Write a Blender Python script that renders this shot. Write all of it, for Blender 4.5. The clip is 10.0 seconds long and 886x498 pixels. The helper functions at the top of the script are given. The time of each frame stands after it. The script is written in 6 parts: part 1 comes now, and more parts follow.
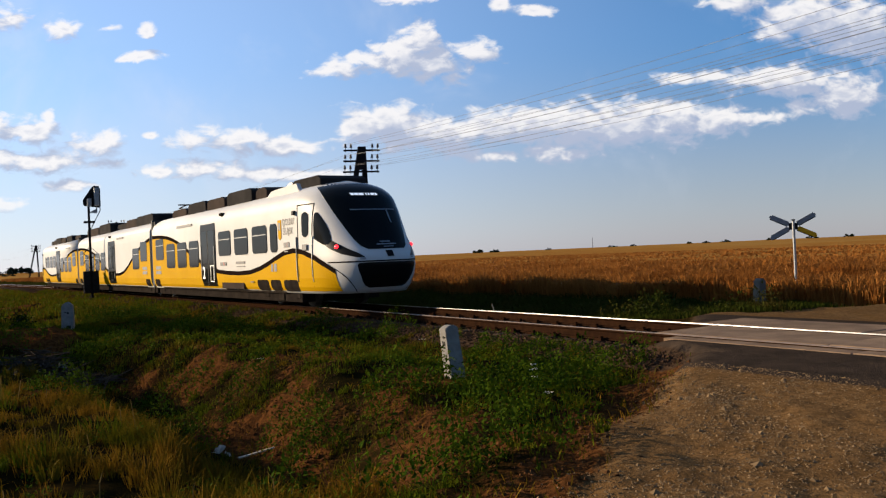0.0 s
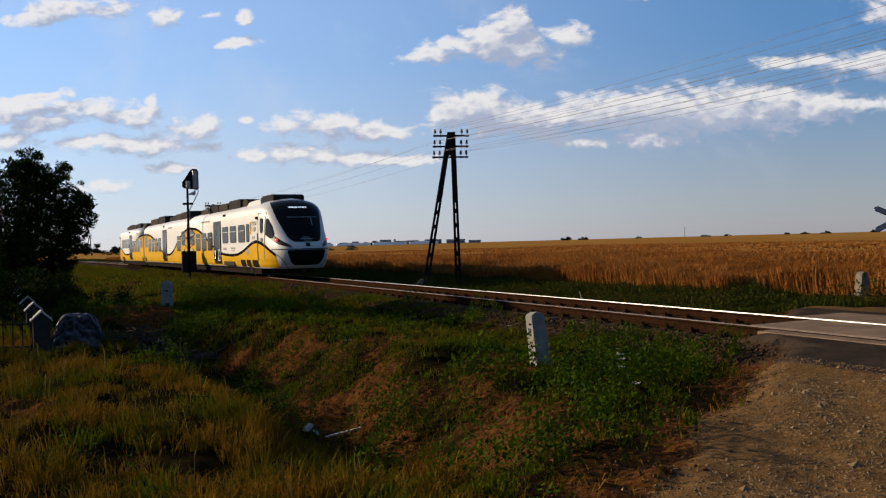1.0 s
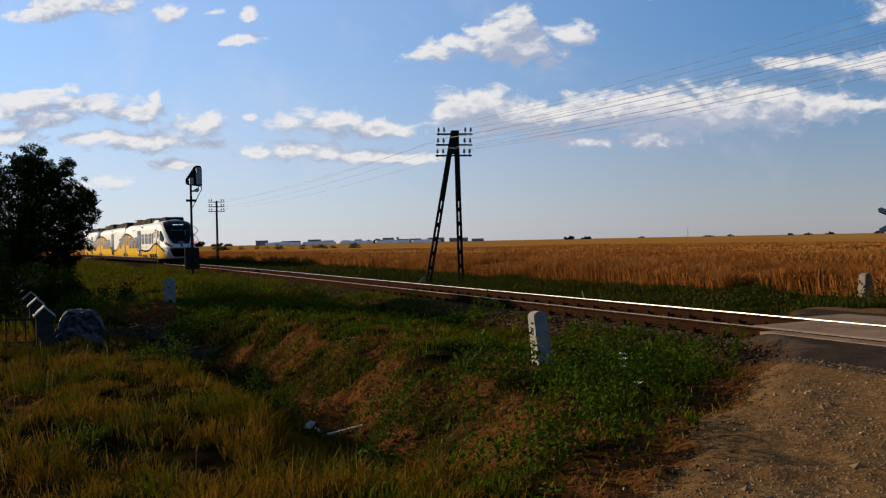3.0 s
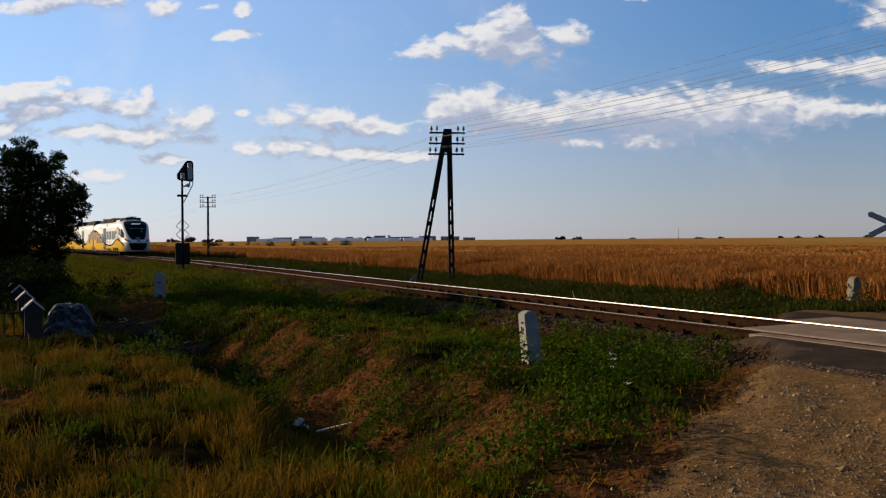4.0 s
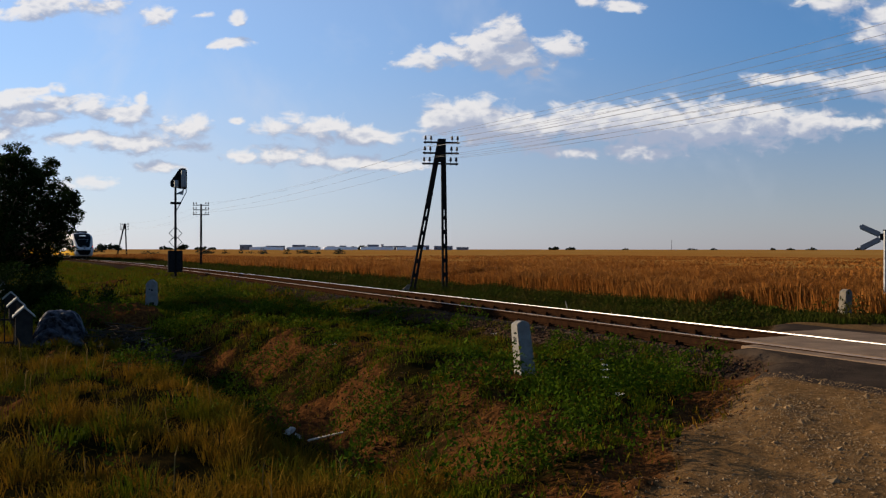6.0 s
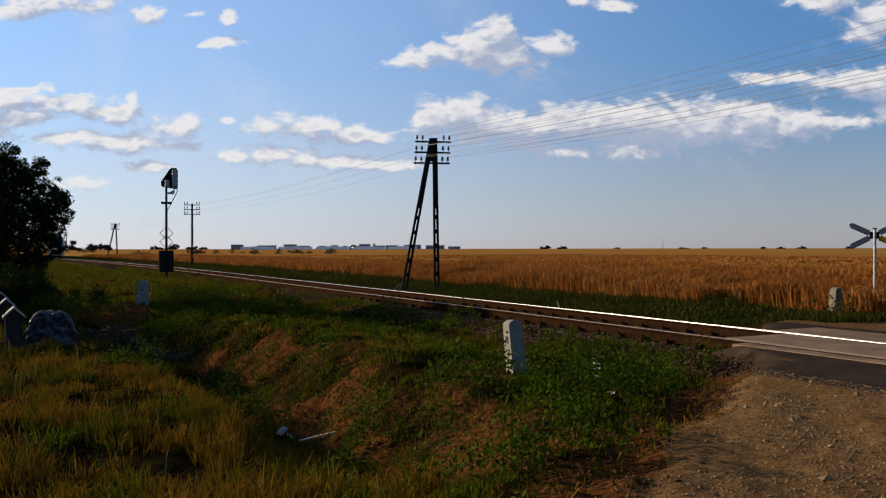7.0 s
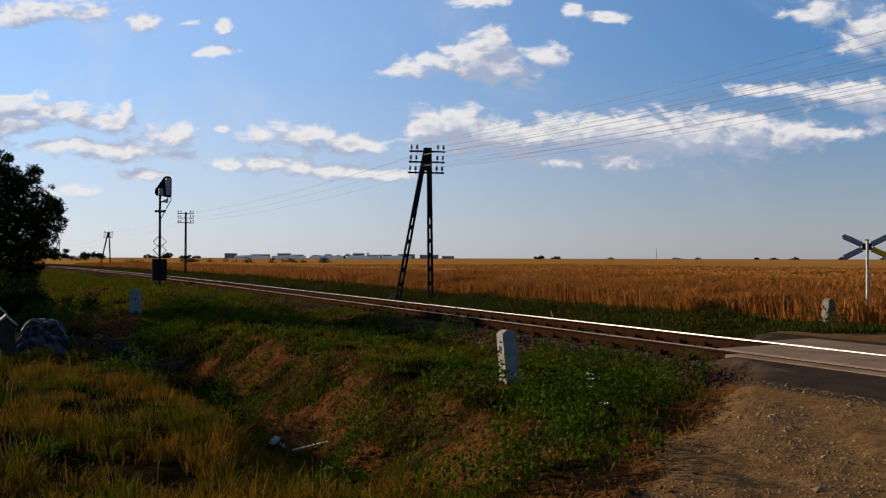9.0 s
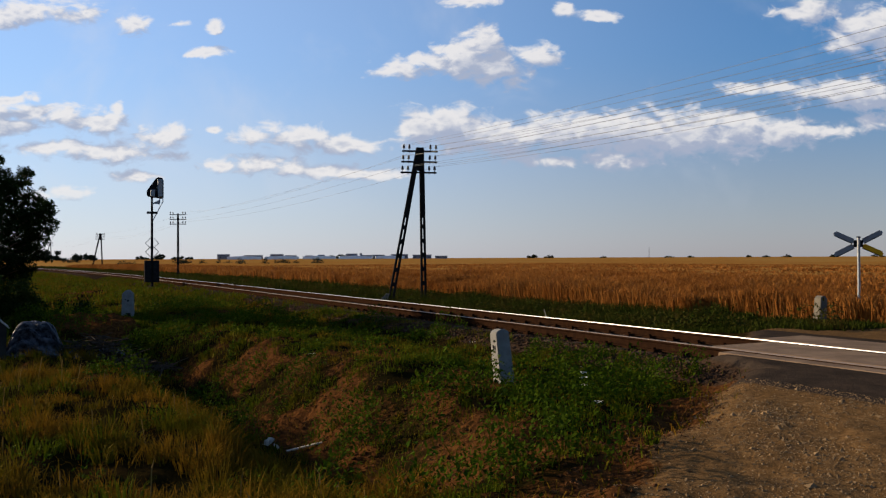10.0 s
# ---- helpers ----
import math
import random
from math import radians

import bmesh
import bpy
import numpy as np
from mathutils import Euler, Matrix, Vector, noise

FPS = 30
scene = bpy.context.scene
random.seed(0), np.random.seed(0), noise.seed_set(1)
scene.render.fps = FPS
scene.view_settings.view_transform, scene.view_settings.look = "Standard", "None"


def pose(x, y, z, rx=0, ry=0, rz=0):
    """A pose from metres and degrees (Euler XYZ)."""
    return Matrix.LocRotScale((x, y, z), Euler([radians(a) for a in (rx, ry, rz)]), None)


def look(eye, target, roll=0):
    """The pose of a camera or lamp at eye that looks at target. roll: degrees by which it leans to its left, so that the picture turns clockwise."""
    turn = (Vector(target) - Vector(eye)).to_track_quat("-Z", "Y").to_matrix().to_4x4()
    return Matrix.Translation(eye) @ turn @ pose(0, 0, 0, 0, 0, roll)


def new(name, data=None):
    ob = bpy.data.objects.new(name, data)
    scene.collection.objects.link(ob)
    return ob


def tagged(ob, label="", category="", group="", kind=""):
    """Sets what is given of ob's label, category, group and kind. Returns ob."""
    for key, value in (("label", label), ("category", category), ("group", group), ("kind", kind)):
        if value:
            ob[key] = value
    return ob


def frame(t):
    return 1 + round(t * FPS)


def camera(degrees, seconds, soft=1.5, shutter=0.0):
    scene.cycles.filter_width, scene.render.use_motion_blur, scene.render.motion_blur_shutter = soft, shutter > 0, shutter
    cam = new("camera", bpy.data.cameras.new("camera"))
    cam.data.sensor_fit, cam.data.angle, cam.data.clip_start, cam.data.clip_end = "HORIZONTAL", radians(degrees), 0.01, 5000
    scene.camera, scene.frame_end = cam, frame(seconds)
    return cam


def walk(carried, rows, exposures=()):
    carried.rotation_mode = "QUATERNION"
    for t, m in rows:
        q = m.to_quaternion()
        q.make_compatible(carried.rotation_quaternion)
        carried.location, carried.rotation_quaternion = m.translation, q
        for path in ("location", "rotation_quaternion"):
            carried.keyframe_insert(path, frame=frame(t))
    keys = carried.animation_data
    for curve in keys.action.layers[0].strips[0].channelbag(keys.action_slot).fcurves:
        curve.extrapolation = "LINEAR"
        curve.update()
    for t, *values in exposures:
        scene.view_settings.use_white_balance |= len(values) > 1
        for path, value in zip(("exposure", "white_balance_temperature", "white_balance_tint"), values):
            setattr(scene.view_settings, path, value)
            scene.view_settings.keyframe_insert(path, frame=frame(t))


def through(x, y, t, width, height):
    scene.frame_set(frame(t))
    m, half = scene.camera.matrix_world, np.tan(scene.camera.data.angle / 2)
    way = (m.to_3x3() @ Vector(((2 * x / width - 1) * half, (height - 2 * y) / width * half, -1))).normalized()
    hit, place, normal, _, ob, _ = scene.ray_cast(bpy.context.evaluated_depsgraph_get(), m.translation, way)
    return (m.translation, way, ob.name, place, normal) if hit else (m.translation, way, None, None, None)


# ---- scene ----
# The eye stands 1.35 m above the rail heads, at the edge of a field road; it only turns.
EYE = (0.0, 0.0, 1.35)
TURNS = [
    (0.0, -3.546, 0.327, 2.528), (0.1, -1.580, -0.086, 1.979), (0.2, -0.364, -0.464, 1.870), (0.3, 0.382, -0.680, 1.783),
    (0.4, 0.534, -0.833, 1.640), (0.5, 0.612, -0.835, 1.597), (0.7, 1.090, -0.708, 1.546), (1.0, 2.217, -0.404, 1.512),
    (1.5, 3.563, -0.630, 1.263), (2.0, 3.033, -0.816, 1.406), (2.5, 2.651, -0.467, 1.437), (4.0, 1.838, -0.610, 0.398),
    (4.5, 1.661, -0.452, 0.264), (5.0, 1.568, -0.180, 0.181), (5.5, 1.543, 0.033, 0.059), (7.0, 0.856, -0.028, 0.083),
    (7.5, 0.474, 0.179, 0.339), (8.0, 0.113, 0.433, 0.228), (8.5, 0.428, 0.663, -0.106), (9.0, 0.456, 0.603, -0.147),
    (9.5, 0.246, 0.557, 0.007), (10.0, 0.000, 0.583, 0.225)]
cam = camera(54.0, 10.0, soft=1.25)
walk(cam, [(t, pose(*EYE, 90 + pitch, roll, yaw)) for t, yaw, pitch, roll in TURNS],
     [(0.0, 1.10), (0.4, 1.04), (1.0, 0.88), (10.0, 0.88)])

# ---- sun, sky and exposure ----
SUN_AZ, SUN_EL = radians(160), radians(16)      # angle from +x, and height
SUN_DIR = Vector((math.cos(SUN_AZ) * math.cos(SUN_EL), math.sin(SUN_AZ) * math.cos(SUN_EL), math.sin(SUN_EL)))
SKY_STRENGTH = 0.05

lamp = bpy.data.lights.new("sun", "SUN")
lamp.energy, lamp.angle, lamp.color = 5.0, radians(0.6), (1.0, 0.79, 0.54)
sun_ob = new("sun", lamp)
sun_ob.matrix_world = look((0, 0, 60), Vector((0, 0, 60)) - SUN_DIR)


def link(nt, a, b):
    nt.links.new(a, b)


def put(nt, sock, v):
    if isinstance(v, bpy.types.NodeSocket):
        nt.links.new(v, sock)
    elif v is not None:
        sock.default_value = v


def calc(nt, op, a, b=None, c=None, clamp=False):
    nd = nt.nodes.new("ShaderNodeMath")
    nd.operation, nd.use_clamp = op, clamp
    for i, v in enumerate((a, b, c)):
        put(nt, nd.inputs[i], v)
    return nd.outputs[0]


def ramp(nt, v, lo, hi, a=0.0, b=1.0):
    nd = nt.nodes.new("ShaderNodeMapRange")
    nd.interpolation_type = "SMOOTHSTEP"
    put(nt, nd.inputs[0], v)
    for i, x in enumerate((lo, hi, a, b)):
        put(nt, nd.inputs[i + 1], x)
    return nd.outputs[0]


def blend(nt, f, a, b):
    nd = nt.nodes.new("ShaderNodeMix")
    nd.data_type = "RGBA"
    put(nt, nd.inputs[0], f)
    for i, v in ((6, a), (7, b)):
        put(nt, nd.inputs[i], (*v, 1) if isinstance(v, tuple) and len(v) == 3 else v)
    return nd.outputs[2]


def grain(nt, vec, scale, detail=4.0, rough=0.55, distort=0.0):
    nd = nt.nodes.new("ShaderNodeTexNoise")
    put(nt, nd.inputs["Vector"], vec)
    nd.inputs["Scale"].default_value, nd.inputs["Detail"].default_value = scale, detail
    nd.inputs["Roughness"].default_value, nd.inputs["Distortion"].default_value = rough, distort
    return nd.outputs["Fac"]


# Clouds: soft ellipses in the plane of (x / y, z / y) before the camera: u, v, half width, half height.
LONG_BANK = [(-0.021, 0.151, 0.029, 0.021), (0.005, 0.157, 0.039, 0.017), (0.031, 0.144, 0.045, 0.023), (0.070, 0.139, 0.052, 0.019), (0.122, 0.140, 0.058, 0.019),
    (0.174, 0.143, 0.058, 0.021), (0.226, 0.143, 0.058, 0.023), (0.278, 0.143, 0.058, 0.025), (0.329, 0.140, 0.058, 0.023), (0.381, 0.141, 0.045, 0.018),
    (0.420, 0.144, 0.039, 0.009), (0.453, 0.144, 0.026, 0.005), (0.128, 0.111, 0.026, 0.006), (0.222, 0.107, 0.023, 0.010), (0.187, 0.113, 0.032, 0.008)]
HEAP_CLOUD = [(0.047, 0.248, 0.022, 0.021), (0.031, 0.227, 0.036, 0.021), (0.070, 0.219, 0.039, 0.018), (0.102, 0.232, 0.027, 0.013), (-0.002, 0.224, 0.030, 0.010),
    (-0.051, 0.220, 0.025, 0.010), (-0.025, 0.228, 0.019, 0.006)]
MIDDLE_STREAKS = [(-0.210, 0.142, 0.032, 0.010), (-0.171, 0.140, 0.039, 0.011), (-0.125, 0.131, 0.045, 0.011), (-0.093, 0.129, 0.026, 0.006), (-0.255, 0.106, 0.019, 0.006),
    (-0.203, 0.108, 0.039, 0.009), (-0.151, 0.101, 0.045, 0.007), (-0.099, 0.096, 0.045, 0.006)]
LEFT_BANK = [(-0.476, 0.168, 0.052, 0.011), (-0.444, 0.165, 0.032, 0.012), (-0.496, 0.155, 0.039, 0.009), (-0.405, 0.156, 0.032, 0.012), (-0.437, 0.128, 0.065, 0.008),
    (-0.379, 0.123, 0.052, 0.010), (-0.327, 0.119, 0.026, 0.005), (-0.470, 0.128, 0.039, 0.005), (-0.320, 0.143, 0.023, 0.012), (-0.502, 0.183, 0.019, 0.004),
    (-0.469, 0.186, 0.009, 0.005), (-0.541, 0.165, 0.032, 0.017), (-0.554, 0.132, 0.039, 0.010), (-0.613, 0.155, 0.045, 0.017)]
SMALL_CLOUDS = [(-0.374, 0.174, 0.006, 0.006), (-0.354, 0.094, 0.023, 0.006), (-0.439, 0.078, 0.029, 0.005), (-0.463, 0.073, 0.026, 0.005), (-0.263, 0.148, 0.008, 0.003),
    (-0.262, 0.265, 0.008, 0.008), (-0.265, 0.238, 0.018, 0.005), (-0.285, 0.235, 0.009, 0.003), (-0.354, 0.271, 0.016, 0.010), (-0.411, 0.284, 0.016, 0.011),
    (-0.476, 0.285, 0.039, 0.013), (-0.506, 0.279, 0.032, 0.010), (-0.304, 0.271, 0.012, 0.003), (0.141, 0.286, 0.009, 0.008), (0.180, 0.278, 0.019, 0.005),
    (0.031, 0.296, 0.032, 0.005)]
RIGHT_BANK = [(0.427, 0.287, 0.023, 0.018), (0.414, 0.280, 0.026, 0.008), (0.479, 0.253, 0.032, 0.022), (0.518, 0.254, 0.045, 0.034), (0.446, 0.188, 0.045, 0.014),
    (0.492, 0.188, 0.039, 0.019), (0.394, 0.195, 0.032, 0.006), (0.349, 0.193, 0.026, 0.006), (0.498, 0.158, 0.019, 0.010), (0.550, 0.166, 0.045, 0.023),
    (0.576, 0.241, 0.039, 0.039)]
CLOUDS = LONG_BANK + HEAP_CLOUD + MIDDLE_STREAKS + LEFT_BANK + SMALL_CLOUDS + RIGHT_BANK


def cloud_field():
    """A node group: plane point in, height of the cloud field out."""
    g = bpy.data.node_groups.new("cloud_field", "ShaderNodeTree")
    g.interface.new_socket("P", in_out="INPUT", socket_type="NodeSocketVector")
    g.interface.new_socket("F", in_out="OUTPUT", socket_type="NodeSocketFloat")
    gi, go = g.nodes.new("NodeGroupInput"), g.nodes.new("NodeGroupOutput")
    best = None
    for u, v, a, b in CLOUDS:
        nd = g.nodes.new("ShaderNodeVectorMath")
        nd.operation = "MULTIPLY_ADD"
        link(g, gi.outputs[0], nd.inputs[0])
        nd.inputs[1].default_value, nd.inputs[2].default_value = (1 / a, 1 / b, 0), (-u / a, -v / b, 0)
        ln = g.nodes.new("ShaderNodeVectorMath")
        ln.operation = "LENGTH"
        link(g, nd.outputs[0], ln.inputs[0])
        f = calc(g, "MULTIPLY", calc(g, "SUBTRACT", 1.0, ln.outputs["Value"]), min(1.25, 0.55 + 22 * b))
        best = f if best is None else calc(g, "SMOOTH_MAX", best, f, 0.25)
    stretch = g.nodes.new("ShaderNodeVectorMath")
    stretch.operation = "MULTIPLY"
    link(g, gi.outputs[0], stretch.inputs[0])
    stretch.inputs[1].default_value = (1.0, 1.7, 1.0)
    n1 = grain(g, stretch.outputs[0], 38, 6.5, 0.55, 0.4)
    n2 = grain(g, stretch.outputs[0], 17, 4.0, 0.55, 0.6)
    f = calc(g, "ADD", best, calc(g, "MULTIPLY", calc(g, "SUBTRACT", n1, 0.5), 2.5))
    f = calc(g, "ADD", f, calc(g, "MULTIPLY", calc(g, "SUBTRACT", n2, 0.5), 1.4))
    link(g, f, go.inputs[0])
    return g


def make_world():
    w = bpy.data.worlds.new("sky")
    scene.world = w
    w.use_nodes = True
    nt = w.node_tree
    nt.nodes.clear()
    out, bg = nt.nodes.new("ShaderNodeOutputWorld"), nt.nodes.new("ShaderNodeBackground")
    sky = nt.nodes.new("ShaderNodeTexSky")
    sky.sky_type, sky.sun_disc = "NISHITA", False
    sky.sun_elevation, sky.sun_rotation = SUN_EL, radians(90) - SUN_AZ
    sky.air_density, sky.dust_density, sky.ozone_density, sky.altitude = 1.0, 0.25, 5.0, 100
    tc, sp = nt.nodes.new("ShaderNodeTexCoord"), nt.nodes.new("ShaderNodeSeparateXYZ")
    link(nt, tc.outputs["Generated"], sp.inputs[0])
    y = calc(nt, "MAXIMUM", calc(nt, "ABSOLUTE", sp.outputs[1]), 0.05)
    u, v = calc(nt, "DIVIDE", sp.outputs[0], y), calc(nt, "DIVIDE", sp.outputs[2], y)
    cb = nt.nodes.new("ShaderNodeCombineXYZ")
    link(nt, u, cb.inputs[0]), link(nt, v, cb.inputs[1])
    field = cloud_field()
    g1 = nt.nodes.new("ShaderNodeGroup")
    g1.node_tree = field
    link(nt, cb.outputs[0], g1.inputs[0])
    shift = nt.nodes.new("ShaderNodeVectorMath")
    shift.operation = "ADD"
    link(nt, cb.outputs[0], shift.inputs[0])
    shift.inputs[1].default_value = (-0.009, 0.017, 0)
    g2 = nt.nodes.new("ShaderNodeGroup")
    g2.node_tree = field
    link(nt, shift.outputs[0], g2.inputs[0])
    dens = calc(nt, "MULTIPLY", ramp(nt, g1.outputs[0], -0.40, 0.36), ramp(nt, v, 0.01, 0.10))
    lit = ramp(nt, calc(nt, "SUBTRACT", g1.outputs[0], g2.outputs[0]), -0.20, 0.95)
    lit = calc(nt, "MULTIPLY", lit, ramp(nt, g1.outputs[0], 0.55, 1.35, 1.0, 0.35))
    body = blend(nt, lit, (4.3, 4.8, 6.2), (9.3, 9.0, 8.9))
    # thin high haze that pales the sky towards the horizon and towards the sun
    haze = calc(nt, "MULTIPLY", ramp(nt, v, 0.24, 0.0), 0.42)
    base = blend(nt, haze, sky.outputs[0], (5.2, 4.9, 6.3))
    # paler towards the sun
    sunward = nt.nodes.new("ShaderNodeVectorMath")
    sunward.operation = "DOT_PRODUCT"
    link(nt, tc.outputs["Generated"], sunward.inputs[0])
    sunward.inputs[1].default_value = SUN_DIR
    veil = nt.nodes.new("ShaderNodeVectorMath")
    veil.operation = "SCALE"
    veil.inputs[0].default_value = (2.3, 2.5, 3.0)
    link(nt, ramp(nt, sunward.outputs["Value"], -0.10, 0.75), veil.inputs["Scale"])
    bright = nt.nodes.new("ShaderNodeVectorMath")
    bright.operation = "ADD"
    link(nt, base, bright.inputs[0]), link(nt, veil.outputs[0], bright.inputs[1])
    base = bright.outputs[0]
    azure = nt.nodes.new("ShaderNodeVectorMath")
    azure.operation = "MULTIPLY_ADD"
    azure.inputs[0].default_value = (0.05, 0.60, 1.70)
    lift = nt.nodes.new("ShaderNodeCombineXYZ")
    high = ramp(nt, v, 0.04, 0.26)
    for i in range(3):
        link(nt, high, lift.inputs[i])
    link(nt, lift.outputs[0], azure.inputs[1]), link(nt, base, azure.inputs[2])
    base = azure.outputs[0]
    wisp = calc(nt, "MULTIPLY", ramp(nt, grain(nt, cb.outputs[0], 5.0, 5.0, 0.6, 0.4), 0.48, 0.75), 0.30)
    base = blend(nt, calc(nt, "MULTIPLY", wisp, ramp(nt, v, 0.02, 0.12)), base, (7.5, 7.7, 8.4))
    link(nt, blend(nt, calc(nt, "MULTIPLY", dens, 0.90), base, body), bg.inputs["Color"])
    bg.inputs["Strength"].default_value = SKY_STRENGTH
    link(nt, bg.outputs[0], out.inputs[0])


make_world()

# ---- materials ----


def material(name, a, b, scale=6.0, rough=0.85, metal=0.0, bump=0.3, fine=60.0, spread=0.15, per_piece=False, per_island=False, coat=0.0, spec=0.02, depth=0.02):
    """Two colours mixed by coarse noise, a fine grain over them, and relief. Object coordinates, in metres."""
    m = bpy.data.materials.new(name)
    m.use_nodes = True
    nt = m.node_tree
    bs = nt.nodes["Principled BSDF"]
    tc = nt.nodes.new("ShaderNodeTexCoord")
    vec = tc.outputs["Object"]
    n1, n2 = grain(nt, vec, scale, 5.0, 0.6), grain(nt, vec, fine, 3.0, 0.6)
    col = blend(nt, ramp(nt, n1, 0.32, 0.68), a, b)
    k = calc(nt, "ADD", 1.0 - spread, calc(nt, "MULTIPLY", n2, 2 * spread))
    if per_piece:
        oi = nt.nodes.new("ShaderNodeObjectInfo")
        k = calc(nt, "MULTIPLY", k, calc(nt, "ADD", 0.8, calc(nt, "MULTIPLY", oi.outputs["Random"], 0.4)))
    if per_island:
        ge = nt.nodes.new("ShaderNodeNewGeometry")
        k = calc(nt, "MULTIPLY", k, calc(nt, "ADD", 0.65, calc(nt, "MULTIPLY", ge.outputs["Random Per Island"], 0.7)))
        col = blend(nt, ge.outputs["Random Per Island"], a, col)
    sc = nt.nodes.new("ShaderNodeVectorMath")
    sc.operation = "SCALE"
    link(nt, col, sc.inputs[0]), link(nt, k, sc.inputs["Scale"])
    link(nt, sc.outputs[0], bs.inputs["Base Color"])
    put(nt, bs.inputs["Roughness"], calc(nt, "ADD", rough - 0.06, calc(nt, "MULTIPLY", n1, 0.12), clamp=True))
    bs.inputs["Metallic"].default_value, bs.inputs["Coat Weight"].default_value = metal, coat
    bs.inputs["Specular IOR Level"].default_value = spec
    if bump:
        bp = nt.nodes.new("ShaderNodeBump")
        bp.inputs["Strength"].default_value, bp.inputs["Distance"].default_value = bump, depth
        link(nt, n2, bp.inputs["Height"]), link(nt, bp.outputs[0], bs.inputs["Normal"])
    return m


def leafy(name, a, b, c, through=0.22, rough=0.8, patch=0.9):
    """Leaves or blades: colour by island and by patches in the plan, light passing through."""
    m = bpy.data.materials.new(name)
    m.use_nodes = True
    nt = m.node_tree
    bs, out = nt.nodes["Principled BSDF"], nt.nodes["Material Output"]
    ge, tc = nt.nodes.new("ShaderNodeNewGeometry"), nt.nodes.new("ShaderNodeTexCoord")
    n = grain(nt, tc.outputs["Object"], patch, 3.0, 0.6)
    col = blend(nt, ge.outputs["Random Per Island"], a, b)
    col = blend(nt, ramp(nt, n, 0.42, 0.68), col, c)
    link(nt, col, bs.inputs["Base Color"])
    bs.inputs["Roughness"].default_value, bs.inputs["Specular IOR Level"].default_value = rough, 0.01
    tr, mx = nt.nodes.new("ShaderNodeBsdfTranslucent"), nt.nodes.new("ShaderNodeMixShader")
    link(nt, col, tr.inputs["Color"])
    mx.inputs[0].default_value = through
    link(nt, bs.outputs[0], mx.inputs[1]), link(nt, tr.outputs[0], mx.inputs[2]), link(nt, mx.outputs[0], out.inputs[0])
    return m


def plain(name, col, rough=0.5, metal=0.0, coat=0.0, glow=0.0, spec=0.5):
    m = bpy.data.materials.new(name)
    m.use_nodes = True
    bs = m.node_tree.nodes["Principled BSDF"]
    bs.inputs["Base Color"].default_value, bs.inputs["Roughness"].default_value = (*col, 1), rough
    bs.inputs["Metallic"].default_value, bs.inputs["Coat Weight"].default_value = metal, coat
    bs.inputs["Specular IOR Level"].default_value = spec
    if glow:
        bs.inputs["Emission Color"].default_value, bs.inputs["Emission Strength"].default_value = (*col, 1), glow
    return m


CONCRETE = material("concrete", (0.1291, 0.1122, 0.08767), (0.09226, 0.08056, 0.06448), 5, 0.9, bump=0.35, fine=90)
SLAB = material("crossing_concrete", (0.1948, 0.1325, 0.08348), (0.1284, 0.08635, 0.05538), 1.6, 0.85, bump=0.4, fine=70, per_piece=True)
WHITEWASH = material("whitewashed_concrete", (0.1891, 0.1823, 0.1665), (0.1351, 0.1283, 0.117), 7, 0.9, bump=0.3, fine=80)
# render darkened: the shade on the pillars' near faces is in the colour
PILLAR = material("shade_dark_render", (0.03024, 0.02822, 0.0252), (0.0189, 0.01764, 0.01613), 6, 0.9, bump=0.4, fine=60)
CAPPING = material("pale_coping", (0.315, 0.3024, 0.2709), (0.2268, 0.2205, 0.1953), 8, 0.85, bump=0.2)
RUST = material("rusty_steel", (0.02176, 0.01024, 0.00512), (0.0128, 0.0064, 0.00384), 9, 0.9, bump=0.3, fine=120, spec=0.0)
POLISHED = plain("polished_rail_head", (0.357, 0.3481, 0.3392), 0.55, 1.0)
# head of the near rail: darker and rougher than the far one
DULL_HEAD = material("dull_rail_head", (0.20, 0.16, 0.13), (0.13, 0.10, 0.08), 9, 0.6, metal=0.6, bump=0.1)
brushed = POLISHED.node_tree.nodes["Principled BSDF"]      # ground lengthwise by the wheels: gloss spreads across the rail
brushed.inputs["Anisotropic"].default_value = 0.95
across = POLISHED.node_tree.nodes.new("ShaderNodeCombineXYZ")
across.inputs[0].default_value, across.inputs[1].default_value = math.cos(radians(27.338)), math.sin(radians(27.338))
link(POLISHED.node_tree, across.outputs[0], brushed.inputs["Tangent"])
TIE = material("old_sleeper", (0.0396, 0.02693, 0.01822), (0.0198, 0.01386, 0.0099), 4, 0.9, bump=0.5, fine=45, per_piece=True)
STONE = material("ballast_stone", (0.04991, 0.02691, 0.01476), (0.02821, 0.01606, 0.009548), 3, 0.9, bump=0.3, fine=40, per_island=True)
PEBBLE = material("gravel_stone", (0.1452, 0.09567, 0.04948), (0.08578, 0.05609, 0.02903), 3, 0.9, bump=0.2, fine=40, per_island=True)
DARK_STEEL = material("black_painted_steel", (0.0108, 0.0108, 0.0114), (0.018, 0.0168, 0.0162), 8, 0.8, bump=0.15, fine=60, spec=0.01)
# near-black concrete: the unlit silhouette of the poles is put into the colour
POLE_DARK = material("silhouette_dark_concrete", (0.016, 0.015, 0.013), (0.010, 0.009, 0.009), 5, 0.9, bump=0.3, fine=60)
GREY_STEEL = material("galvanised_steel", (0.2352, 0.2408, 0.2464), (0.168, 0.1736, 0.1792), 9, 0.45, metal=0.7, bump=0.1)
SIGN_BACK = material("bare_sign_back", (0.2, 0.2, 0.2), (0.16, 0.16, 0.164), 7, 0.6, metal=0.0, bump=0.05)
